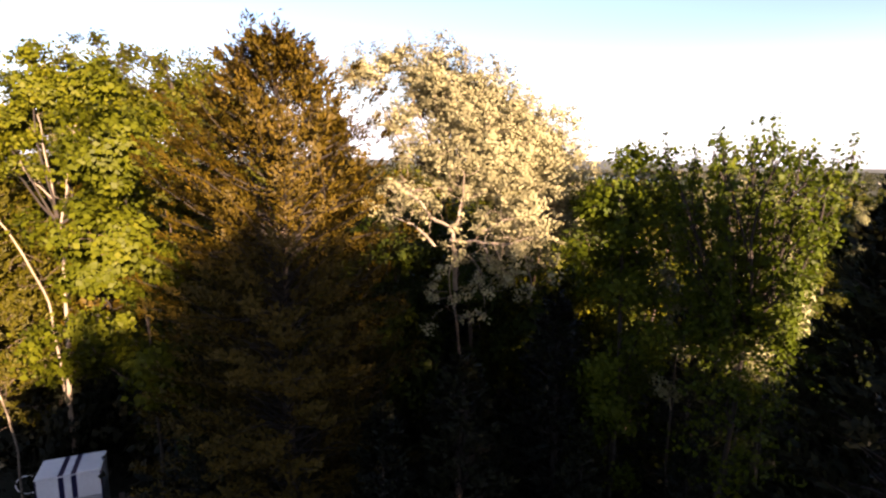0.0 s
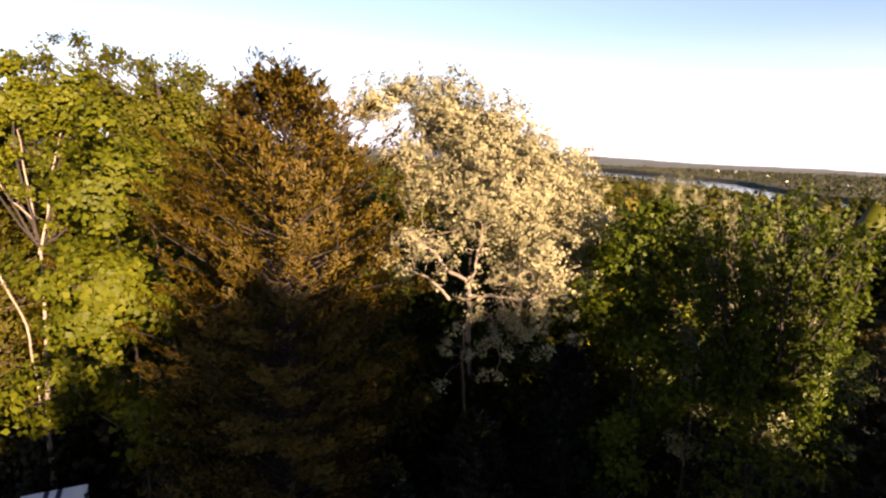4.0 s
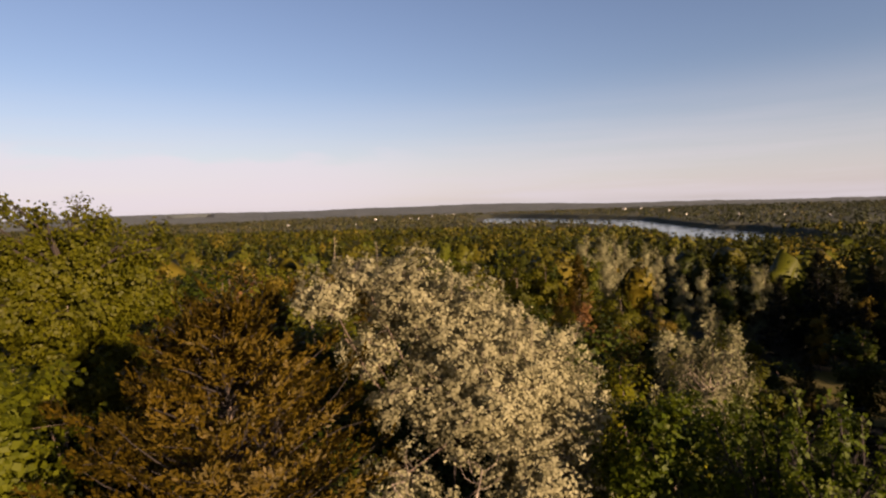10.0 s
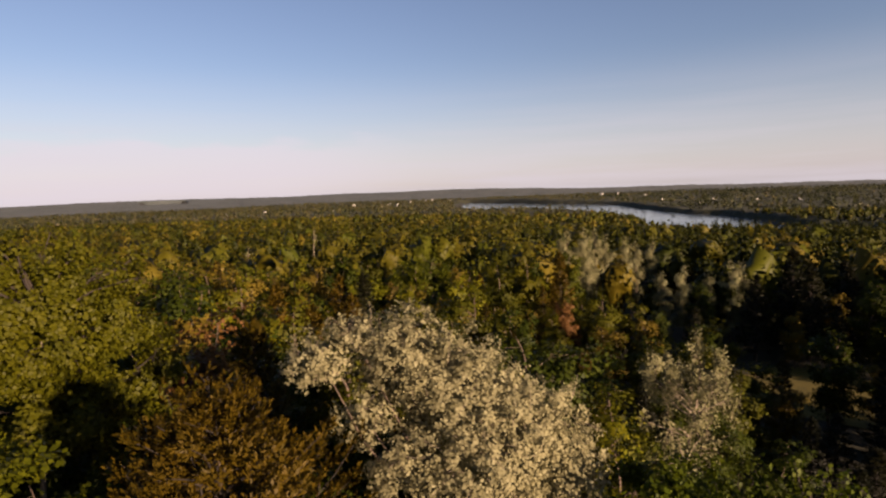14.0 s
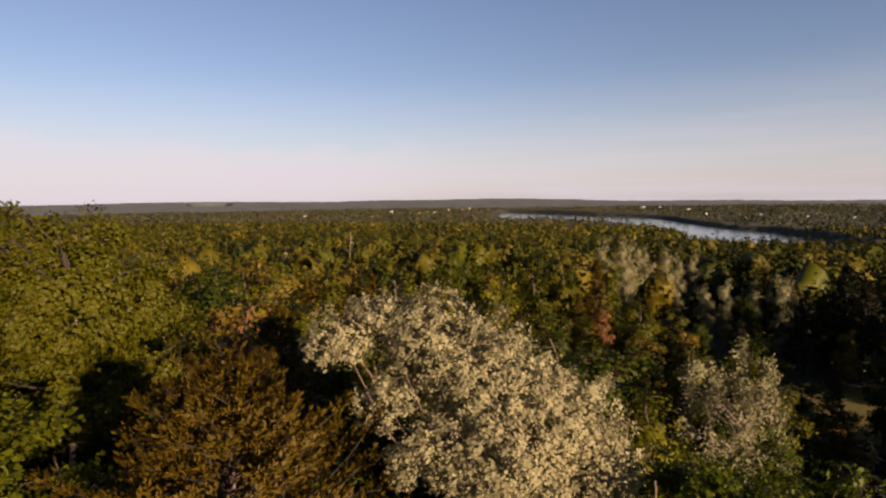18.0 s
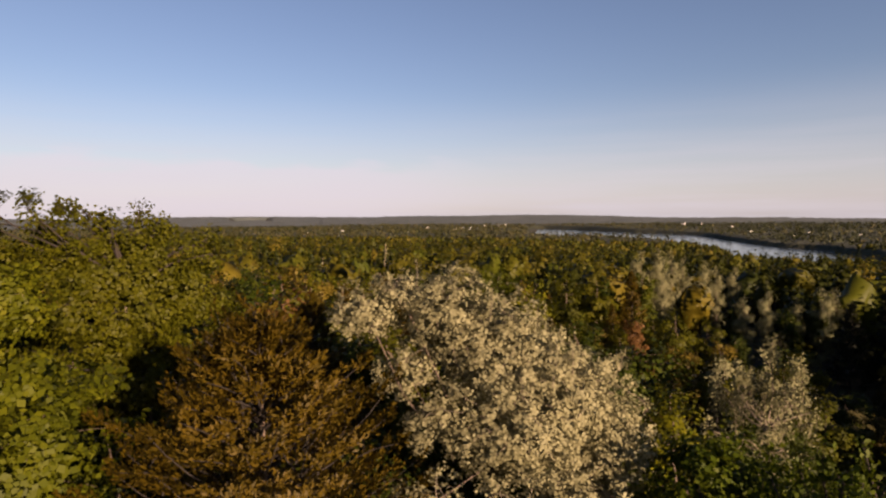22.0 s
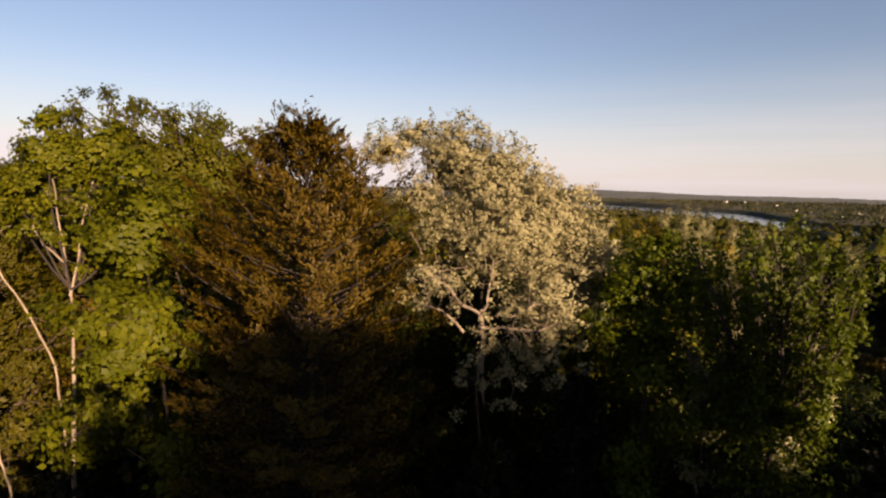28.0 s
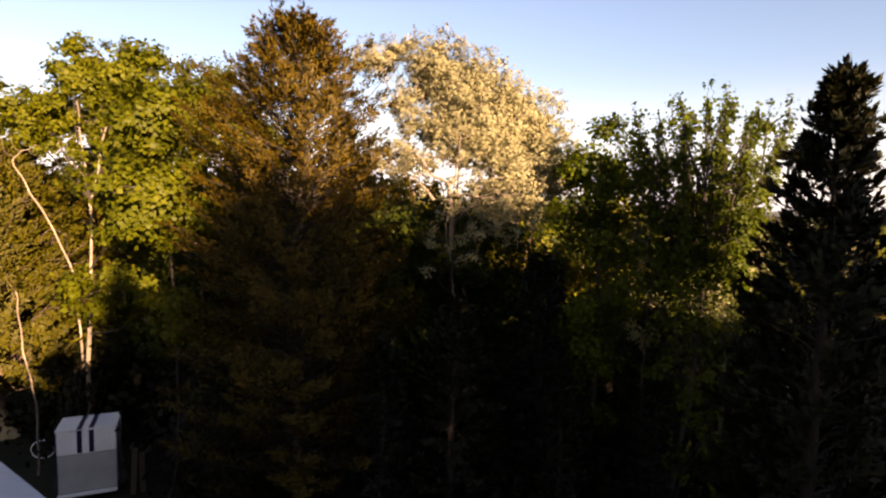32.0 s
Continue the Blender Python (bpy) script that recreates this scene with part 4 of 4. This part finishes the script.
def bare_tree(line, r0, r1, label, seed, twigs=8):
    """A dead leafless stem with a few broken side branches; line: its way up, in world metres."""
    rng = np.random.default_rng(seed)
    q = np.array(line, float)
    root = thing("dead_tree", tuple(q[0]), label, "tree")
    q = q - q[0]
    u, g = np.linspace(0, len(q) - 1, 5 * len(q)), np.arange(len(q))
    p = np.stack([np.interp(u, g, q[:, i]) for i in range(3)], -1) + rng.normal(size=(len(u), 3)) * 0.03
    p[1:-1] = (p[:-2] + 2 * p[1:-1] + p[2:]) / 4
    part("trunk", mesh_from("trunk", *tubes([(p, np.linspace(r0, r1, len(p)))], 8), M_BARK_PALE, True), root)
    ends = []
    for i in rng.choice(np.arange(len(p) // 3, len(p)), twigs):
        ends.append(limb(p[i], p[i] + unit(rng.normal(size=3) + np.array([0, -0.3, 0.3])) * (0.6 + 1.1 * rng.random()), r1 * 0.7, 0.006, rng, 6, 0.2))
    part("branchwork", mesh_from("branchwork", *tubes(ends, 5), M_BARK, True), root, kind="stuff")
    return root


bare_tree([(-14.3, 20.9, -0.5), (-14.6, 21.0, 4.0), (-14.8, 21.0, 7.1), (-15.7, 20.9, 9.1), (-16.4, 20.9, 10.3), (-17.0, 20.8, 11.5), (-16.7, 20.9, 11.9), (-16.1, 21.0, 12.1)], 0.046, 0.018, "dead pale tree bent over above the arborvitae", 141, 14)
bare_tree([(-15.1, 19.1, -0.5), (-15.2, 19.2, 2.2), (-15.5, 19.2, 3.6), (-15.7, 19.2, 4.9), (-15.8, 19.2, 6.6)], 0.042, 0.02, "bare pale stem in front of the golden arborvitae", 142, 7)

# two thin saplings in the shade of the cedar
for sx, sy, lean, seed in [(-6.9, 16.4, -0.5, 131), (-6.2, 16.7, 0.25, 132)]:
    broadleaf("sapling", (sx, sy, 0.0), (sx + lean, sy + 0.2, 5.2), [(sx + lean, sy + 0.2, 5.4, 0.8, 0.8, 0.9, 1), (sx + lean * 0.6, sy, 3.9, 0.7, 0.7, 0.6, 0.6)], 90, 0.12, M_GREEN, M_BARK, "thin bare-stemmed sapling in the shade under the cedar", seed, 0.14, 6, 0.045, 0.55, plain=True, bunch=0.25)

# added undergrowth between the near stems, near black in place of shade
BUSH = broadleaf("shrub", (0, 0, 0), (0, 0, 2.2), [(0, 0, 2.1, 1.7, 1.7, 1.5, 2), (0.8, 0.5, 1.3, 1.4, 1.3, 1.1, 1), (-0.8, -0.3, 1.4, 1.4, 1.3, 1.1, 1)], 520, 0.2, M_SHADE_LEAF, M_BARK, "shrub under the trees, its leaves darkened for shade", 111, 0.22, 6, 0.05, 0.6, category="shrub", plain=True)
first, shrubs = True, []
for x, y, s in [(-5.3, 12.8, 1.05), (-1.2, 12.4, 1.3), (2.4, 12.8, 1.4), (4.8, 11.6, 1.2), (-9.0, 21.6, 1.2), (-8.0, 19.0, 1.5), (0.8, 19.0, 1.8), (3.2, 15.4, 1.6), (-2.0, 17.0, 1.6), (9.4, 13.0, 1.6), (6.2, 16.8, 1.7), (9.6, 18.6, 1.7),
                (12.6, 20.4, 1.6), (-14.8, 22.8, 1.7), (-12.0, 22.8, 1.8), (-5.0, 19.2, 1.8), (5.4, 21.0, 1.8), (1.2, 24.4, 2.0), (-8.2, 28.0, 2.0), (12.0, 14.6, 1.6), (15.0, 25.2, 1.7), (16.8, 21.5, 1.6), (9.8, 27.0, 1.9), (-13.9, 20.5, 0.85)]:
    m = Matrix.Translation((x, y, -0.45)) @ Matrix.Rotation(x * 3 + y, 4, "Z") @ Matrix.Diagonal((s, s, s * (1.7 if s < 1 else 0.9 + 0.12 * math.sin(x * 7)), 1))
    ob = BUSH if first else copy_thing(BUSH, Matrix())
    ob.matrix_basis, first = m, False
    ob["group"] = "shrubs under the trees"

# ---- woods further off, past counting ----


def far_wood(name, r0, r1, n, cards, card, h0, h1, label, seed, flat=0.75, mat=M_WOODS, heart=0):
    rng = np.random.default_rng(seed)
    q = rng.random(n * 2)
    r, a = np.sqrt(r0 * r0 + (r1 * r1 - r0 * r0) * q), np.radians(-50 + 106 * rng.random(n * 2))
    x, y = r * np.sin(a), r * np.cos(a)
    ok = (lake_depth(x, y) < -25) & (np.hypot(x - 44, y - 88) > 13) & (np.hypot(x - 208, y - 196) > 18)
    x, y = x[ok][:n], y[ok][:n]
    z, h = land(x, y), h0 + (h1 - h0) * rng.random(len(x))
    conif = rng.random(len(x)) < np.interp(azimuth(x, y), [20, 34], [0.2, 0.8])
    w = np.where(conif, 0.18, 0.26) * h * (0.8 + 0.5 * rng.random(len(x)))
    m = len(x)
    tall = 0.30 + 0.14 * rng.random(m)

    def crown(q):
        """From a direction to a place on an uneven crown."""
        ph = rng_ph[:, None, :]
        lump = 1 + 0.28 * np.sin(3.1 * q[..., 0] + ph[..., 0]) * np.cos(2.7 * q[..., 1] + ph[..., 1]) + 0.2 * np.sin(5.3 * q[..., 2] + 4.1 * q[..., 0] + ph[..., 2])
        f = 0.95 - tall[:, None] + tall[:, None] * q[..., 2] * lump
        wid = w[:, None] * np.where(conif[:, None], np.clip((1.02 - f) * 2.1, 0.08, 1.3), 1.0) * lump
        return np.stack([x[:, None] + q[..., 0] * wid, y[:, None] + q[..., 1] * wid, z[:, None] + h[:, None] * f], -1)

    rng_ph = rng.random((m, 3)) * 6.28
    d = unit(rng.normal(size=(m, cards, 3)))
    d[..., 2] = np.abs(d[..., 2]) * np.where(rng.random((m, cards)) < 0.3, -1, 1)
    p = crown(d) + rng.normal(size=d.shape) * card * 0.5
    face = d + rng.normal(size=d.shape) * 0.5
    size = card * (0.6 + 0.8 * rng.random(d.shape[:2]))
    V, F = leaves(p.reshape(-1, 3), None, size.ravel(), size.ravel() * flat, 0.2, rng, face.reshape(-1, 3))
    nor = np.repeat(unit(d * 0.75 + unit(face) * 0.25).reshape(-1, 3), 4, 0)
    # stands of one kind: hue drifts over the land and from tree to tree
    tint = np.clip(0.42 + 0.22 * wave(x, y, 60.0) + rng.normal(size=len(x)) * 0.24, 0, 0.9)
    tint = np.where(conif, 0.05, tint)
    tints = np.repeat(tint, cards * 4)
    if heart:
        # the closed inside of each crown
        bm = bmesh.new()
        bmesh.ops.create_icosphere(bm, subdivisions=heart, radius=1.0)
        q = np.array([v.co for v in bm.verts])
        tri = np.array([[v.index for v in g.verts] for g in bm.faces])
        bm.free()
        q = np.broadcast_to(q, (m, *q.shape))
        inner = crown(q)
        mid = np.stack([x, y, z + h * 0.6], -1)[:, None]
        inner = mid + (inner - mid) * (0.78 + 0.2 * (rng.random((m, q.shape[1], 1)) - 0.5))
        k = q.shape[1]
        F = np.concatenate([F, (tri[None] + (np.arange(m) * k)[:, None, None]).reshape(-1, 3) + len(V)])
        V = np.concatenate([V, inner.reshape(-1, 3)])
        nor = np.concatenate([nor, unit(q.reshape(-1, 3) + rng.normal(size=(m * k, 3)) * 0.5)])
        tints = np.concatenate([tints, np.repeat(tint, k)])
    tagged(new(name, mesh_from(name, V, F, mat, tint=tints, normals=nor)), label, "woods", kind="stuff")


far_wood("near_woods", 84, 330, 3000, 125, 0.8, 6.5, 14.0, "mixed spring woods in olive and green below the hill", 201, heart=2)
far_wood("middle_woods", 320, 900, 6500, 18, 1.5, 7.0, 14.5, "mixed woods running down to the lake", 202, heart=1)
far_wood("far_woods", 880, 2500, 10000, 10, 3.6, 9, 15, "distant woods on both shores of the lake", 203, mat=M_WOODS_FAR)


def canopy_height(x, y):
    r = np.hypot(x, y)
    d = lake_depth(x, y)
    lump = 4.6 + 2.2 * wave(x, y, 11.0) + 1.5 * wave(x, y, 5.3, 2.0) + np.clip((r - 2000) / 1500, 0, 1) * 4 * wave(x, y, 60.0, 3.0)
    d = np.where(pond_depth(x, y) > -20, 1.0, d)
    low = np.where(lake_depth(x, y) > -14, LAKE_Z - 1.0, POND_Z - 1.0)
    return np.where(d > -14, low, land(x, y) + lump * np.interp(r, [95, 190, 340, 500, 900], [0.05, 0.3, 0.45, 0.85, 1.0]))


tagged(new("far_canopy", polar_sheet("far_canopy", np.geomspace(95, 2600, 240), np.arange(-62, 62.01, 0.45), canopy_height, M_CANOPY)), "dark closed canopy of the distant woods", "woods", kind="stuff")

tagged(new("far_hills", polar_sheet("far_hills", np.geomspace(2450, 4850, 120), np.arange(-62, 62.01, 0.2), lambda x, y: canopy_height(x, y) + 1.0, M_FARHILL)), "wooded hills along the skyline, greyed by painted haze", "hills", kind="stuff")

# ---- tall unseen spruces added behind the camera's way to cast shade on the yard ----
SHADE = [(4, 8.0), (6, 10.0), (8.6, 15.2), (11, 17.3), (13.2, 18.9), (15.4, 20.0), (18, 19.6), (21, 19.2), (24, 17.2), (27, 16.9), (30, 18.0), (34, 18.8), (38, 18.6), (42, 17.6), (46, 16.8)]
for i, (x, h) in enumerate(SHADE):
    for back in (0.0, 3.4):
        plant("spruce", x + back * 1.1, -20 - back + math.sin(i * 2.1), h + back * 0.2, i * 71 + back * 9, 1.2 if h > 15 else 1.0, "spruces that shade the yard")
# further unseen spruces to the east, added to shade the woods past the meadow
for i, (x, y) in enumerate([(77, 22), (80, 27), (83, 32), (86, 38), (89, 44), (81, 20), (85, 27)]):
    plant("spruce", x, y, 19.5, i * 50, 1.1, "spruces that shade the yard")

# ---- the yard ----


def gable_house(name, at, turn, w, d, h, roof_h, wall_mat, roof_mat, label, group="", windows=2):
    root = thing(name, at, label, "house", group, turn)
    bm = bmesh.new()
    pts = [(-w / 2, 0, -1), (w / 2, 0, -1), (w / 2, 0, h), (0, 0, h + roof_h), (-w / 2, 0, h)]
    f = bm.faces.new([bm.verts.new((x, -d / 2, z)) for x, _, z in pts])
    e = bmesh.ops.extrude_face_region(bm, geom=[f])
    bmesh.ops.translate(bm, verts=[v for v in e["geom"] if isinstance(v, bmesh.types.BMVert)], vec=(0, d, 0))
    bmesh.ops.recalc_face_normals(bm, faces=bm.faces[:])
    me = bpy.data.meshes.new("wall")
    bm.to_mesh(me)
    bm.free()
    me.materials.append(wall_mat)
    part("wall", me, root)
    roof = None
    for s in (-1, 1):
        bm = bmesh.new()
        a, b = Vector((s * (w / 2 + 0.35), 0, h - 0.35 * roof_h / (w / 2))), Vector((0, 0, h + roof_h))
        n = Vector((s * roof_h, 0, w / 2)).normalized() * 0.14
        q = [a + n * 0.1, b + n * 0.1, b + n * 1.1, a + n * 1.1]
        f = bm.faces.new([bm.verts.new((v.x, -d / 2 - 0.3, v.z)) for v in q])
        e = bmesh.ops.extrude_face_region(bm, geom=[f])
        bmesh.ops.translate(bm, verts=[v for v in e["geom"] if isinstance(v, bmesh.types.BMVert)], vec=(0, d + 0.6, 0))
        bmesh.ops.recalc_face_normals(bm, faces=bm.faces[:])
        me = bpy.data.meshes.new("roof")
        bm.to_mesh(me)
        bm.free()
        me.materials.append(roof_mat)
        roof = part("roof", me, root)
    for k in range(windows):
        x = -w / 2 + w * (k + 0.5) / windows
        frame_part = part("window", box_mesh("window", (x - 0.58, -d / 2 - 0.05, h * 0.33), (x + 0.58, -d / 2 + 0.02, h * 0.77), M_WHITE), root)
        part("pane", box_mesh("pane", (x - 0.5, -d / 2 - 0.06, h * 0.35), (x + 0.5, -d / 2 - 0.045, h * 0.75), M_GLASS), frame_part)
    return root


# the house whose pale roof edge shows beneath the camera at the end
HOUSE = gable_house("house", (-10.6, 4.88, -0.45), 55.3, 9.0, 10.0, 5.35, 1.7, M_SIDING, M_PALEROOF, "cream house with a pale metal roof beside the yard")


def trailer(at, turn):
    root = thing("cargo_trailer", at, "small white cargo trailer with two navy stripes", "trailer", turn=turn)
    W, D, LOW, TOP = 1.82, 1.25, 1.68, 2.53
    part("lower_body", box_mesh("lower_body", (0, 0, 0.3), (W, D, LOW), M_GREY, 0.03), root, "grey lower panel")
    part("upper_body", box_mesh("upper_body", (-0.01, -0.02, LOW), (W + 0.01, D, TOP), M_WHITE, 0.04), root, "white upper body")
    part("roof", box_mesh("roof", (-0.03, -0.05, TOP), (W + 0.03, D + 0.03, TOP + 0.06), M_WHITE, 0.02), root)
    for x in (0.62, 0.98):
        part("stripe", box_mesh("stripe", (x, -0.03, LOW + 0.04), (x + 0.15, -0.018, TOP - 0.02), M_NAVY), root, "navy stripe")
        part("stripe", box_mesh("stripe", (x, -0.055, TOP + 0.055), (x + 0.15, D, TOP + 0.066), M_NAVY), root, "navy stripe")
    for x in (-0.03, W - 0.01):
        part("edge_trim", box_mesh("edge_trim", (x, -0.035, 0.3), (x + 0.04, 0.02, TOP), M_NAVY, 0.008), root, "navy corner trim")
    part("bumper", box_mesh("bumper", (0.0, -0.16, 0.2), (W, -0.02, 0.32), M_WHITE, 0.03), root)
    for x in (-0.2, W):
        bm = bmesh.new()
        bmesh.ops.create_cone(bm, cap_ends=True, segments=24, radius1=0.33, radius2=0.33, depth=0.2, matrix=Matrix.Translation((x + 0.1, D * 0.5, 0.33)) @ Matrix.Rotation(radians(90), 4, "Y"))
        bmesh.ops.bevel(bm, geom=[e for e in bm.edges if e.calc_length() < 0.12], offset=0.03, segments=2, affect="EDGES")
        me = bpy.data.meshes.new("wheel")
        bm.to_mesh(me)
        bm.free()
        me.materials.append(M_BLACK)
        wheel = part("wheel", me, root)
        bm = bmesh.new()
        bmesh.ops.create_cone(bm, cap_ends=True, segments=24, radius1=0.19, radius2=0.17, depth=0.22, matrix=Matrix.Translation((x + 0.1, D * 0.5, 0.33)) @ Matrix.Rotation(radians(90), 4, "Y"))
        me = bpy.data.meshes.new("rim")
        bm.to_mesh(me)
        bm.free()
        me.materials.append(M_GREY)
        part("rim", me, wheel, "grey steel rim")
    return root


trailer((-13.05, 17.15, -0.45), 24.0)


def hoop(at, r, turn):
    a = np.linspace(0, math.pi * 1.95, 40)
    p = np.stack([np.cos(a) * r, np.zeros_like(a), np.sin(a) * r + r], -1)
    ob = new("wheel_rim", mesh_from("wheel_rim", *tubes([(p, np.full(40, 0.025))], 6), M_WHITE, True))
    ob.matrix_basis = pose(*at, 8, 0, turn)
    return tagged(ob, "pale round wheel rim leaning in the undergrowth", "wheel rim", "wheel rims beside the trailer")


hoop((-15.9, 20.4, -0.45), 0.4, 20)
hoop((-15.3, 20.9, -0.45), 0.45, 35)
for k, (x, y, h) in enumerate([(-10.85, 17.9, 1.7), (-10.6, 18.1, 1.5)]):
    ob = new("wooden_post", box_mesh("wooden_post", (-0.09, -0.05, 0), (0.09, 0.05, h), M_BARK, 0.015))
    ob.matrix_basis = pose(x, y, -0.45, 0, 3 - 4 * k, 24)
    tagged(ob, "weathered brown wooden post beside the trailer", "post", "posts beside the trailer")


def tarpaulin(at, turn):
    """A sheet drawn over a low heap, with folds that run down to the ground."""
    u, v = np.meshgrid(np.linspace(-1, 1, 25), np.linspace(-1, 1, 21), indexing="ij")
    edge = np.maximum(np.abs(u), np.abs(v))
    z = 1.05 * (1 - np.clip((edge - 0.25) / 0.75, 0, 1) ** 1.4) * (1 + 0.12 * np.sin(u * 4 + 1)) + 0.05 * np.sin(u * 11 + v * 3) * edge + 0.04 * np.sin(v * 13 - u * 5) * edge
    grid = np.stack([u * 0.85, v * 0.7, np.maximum(z, 0.0)], -1).reshape(-1, 3)
    quads = [(i * 21 + j, (i + 1) * 21 + j, (i + 1) * 21 + j + 1, i * 21 + j + 1) for i in range(24) for j in range(20)]
    ob = new("tarpaulin", mesh_from("tarpaulin", grid, np.array(quads), M_TARP, True))
    ob.matrix_basis = pose(*at, 0, 0, turn)
    return tagged(ob, "sunlit tan tarpaulin over a low heap below the arborvitae", "tarpaulin")


tarpaulin((-19.3, 22.3, -0.45), 35)

# the lit meadow below the yard
GA = np.linspace(0, 2 * math.pi, 60, endpoint=False)
_r = 8.8 + 1.3 * np.sin(GA * 3) + 0.8 * np.cos(GA * 5 + 1)
_c = np.array([42.0, 48.0])
_rings = [np.stack([_c[0] + _r * f * np.cos(GA), _c[1] + _r * f * np.sin(GA)], -1) for f in np.linspace(0.02, 1, 10)]
_xy = np.concatenate(_rings)
_v = np.column_stack([_xy, land(_xy[:, 0], _xy[:, 1]) + 0.12])
_f = [(i * 60 + j, i * 60 + (j + 1) % 60, (i + 1) * 60 + (j + 1) % 60, (i + 1) * 60 + j) for i in range(9) for j in range(60)]
tagged(new("meadow", mesh_from("meadow", _v, np.array(_f)[:, ::-1], M_GRASS, True)), "small sunlit grass clearing among trees", "meadow", kind="structure")

# ---- houses far off ----
gable_house("house", (208, 196, float(land(208, 196))), 40, 14, 9, 4.0, 2.6, M_SIDING, M_PALEROOF, "white house with a pale roof among the trees", "far houses", 3)
rh = np.random.default_rng(77)
for az, r, s in [(-6.0, 1500, 1.0), (-4.6, 1550, 1.1), (-3.8, 1700, 1.0), (0.6, 1450, 1.0), (5.4, 1800, 1.2), (6.2, 1900, 1.3), (7.0, 1850, 1.0), (8.4, 2200, 1.3), (9.9, 2250, 1.2), (10.6, 2400, 1.5), (12.4, 2300, 1.0),
                 (24.0, 2350, 1.4), (27.5, 2300, 1.8), (29.0, 2350, 1.3), (31.5, 1900, 1.3), (33.0, 1560, 1.0), (36.4, 1330, 1.0), (37.5, 1500, 1.1), (41.0, 1400, 1.0), (44.0, 1300, 1.0), (-9.5, 1350, 0.9), (2.6, 2000, 1.2)]:
    x, y = r * math.sin(radians(az)), r * math.cos(radians(az))
    gable_house("house", (x, y, float(land(x, y)) + 4.0), rh.random() * 180, 7.5 * s, 6 * s, 3.0 * s, 2.0 * s, M_SIDING, M_FARROOF if rh.random() < 0.5 else M_ROOF, "distant white house among the woods", "far houses", 2)
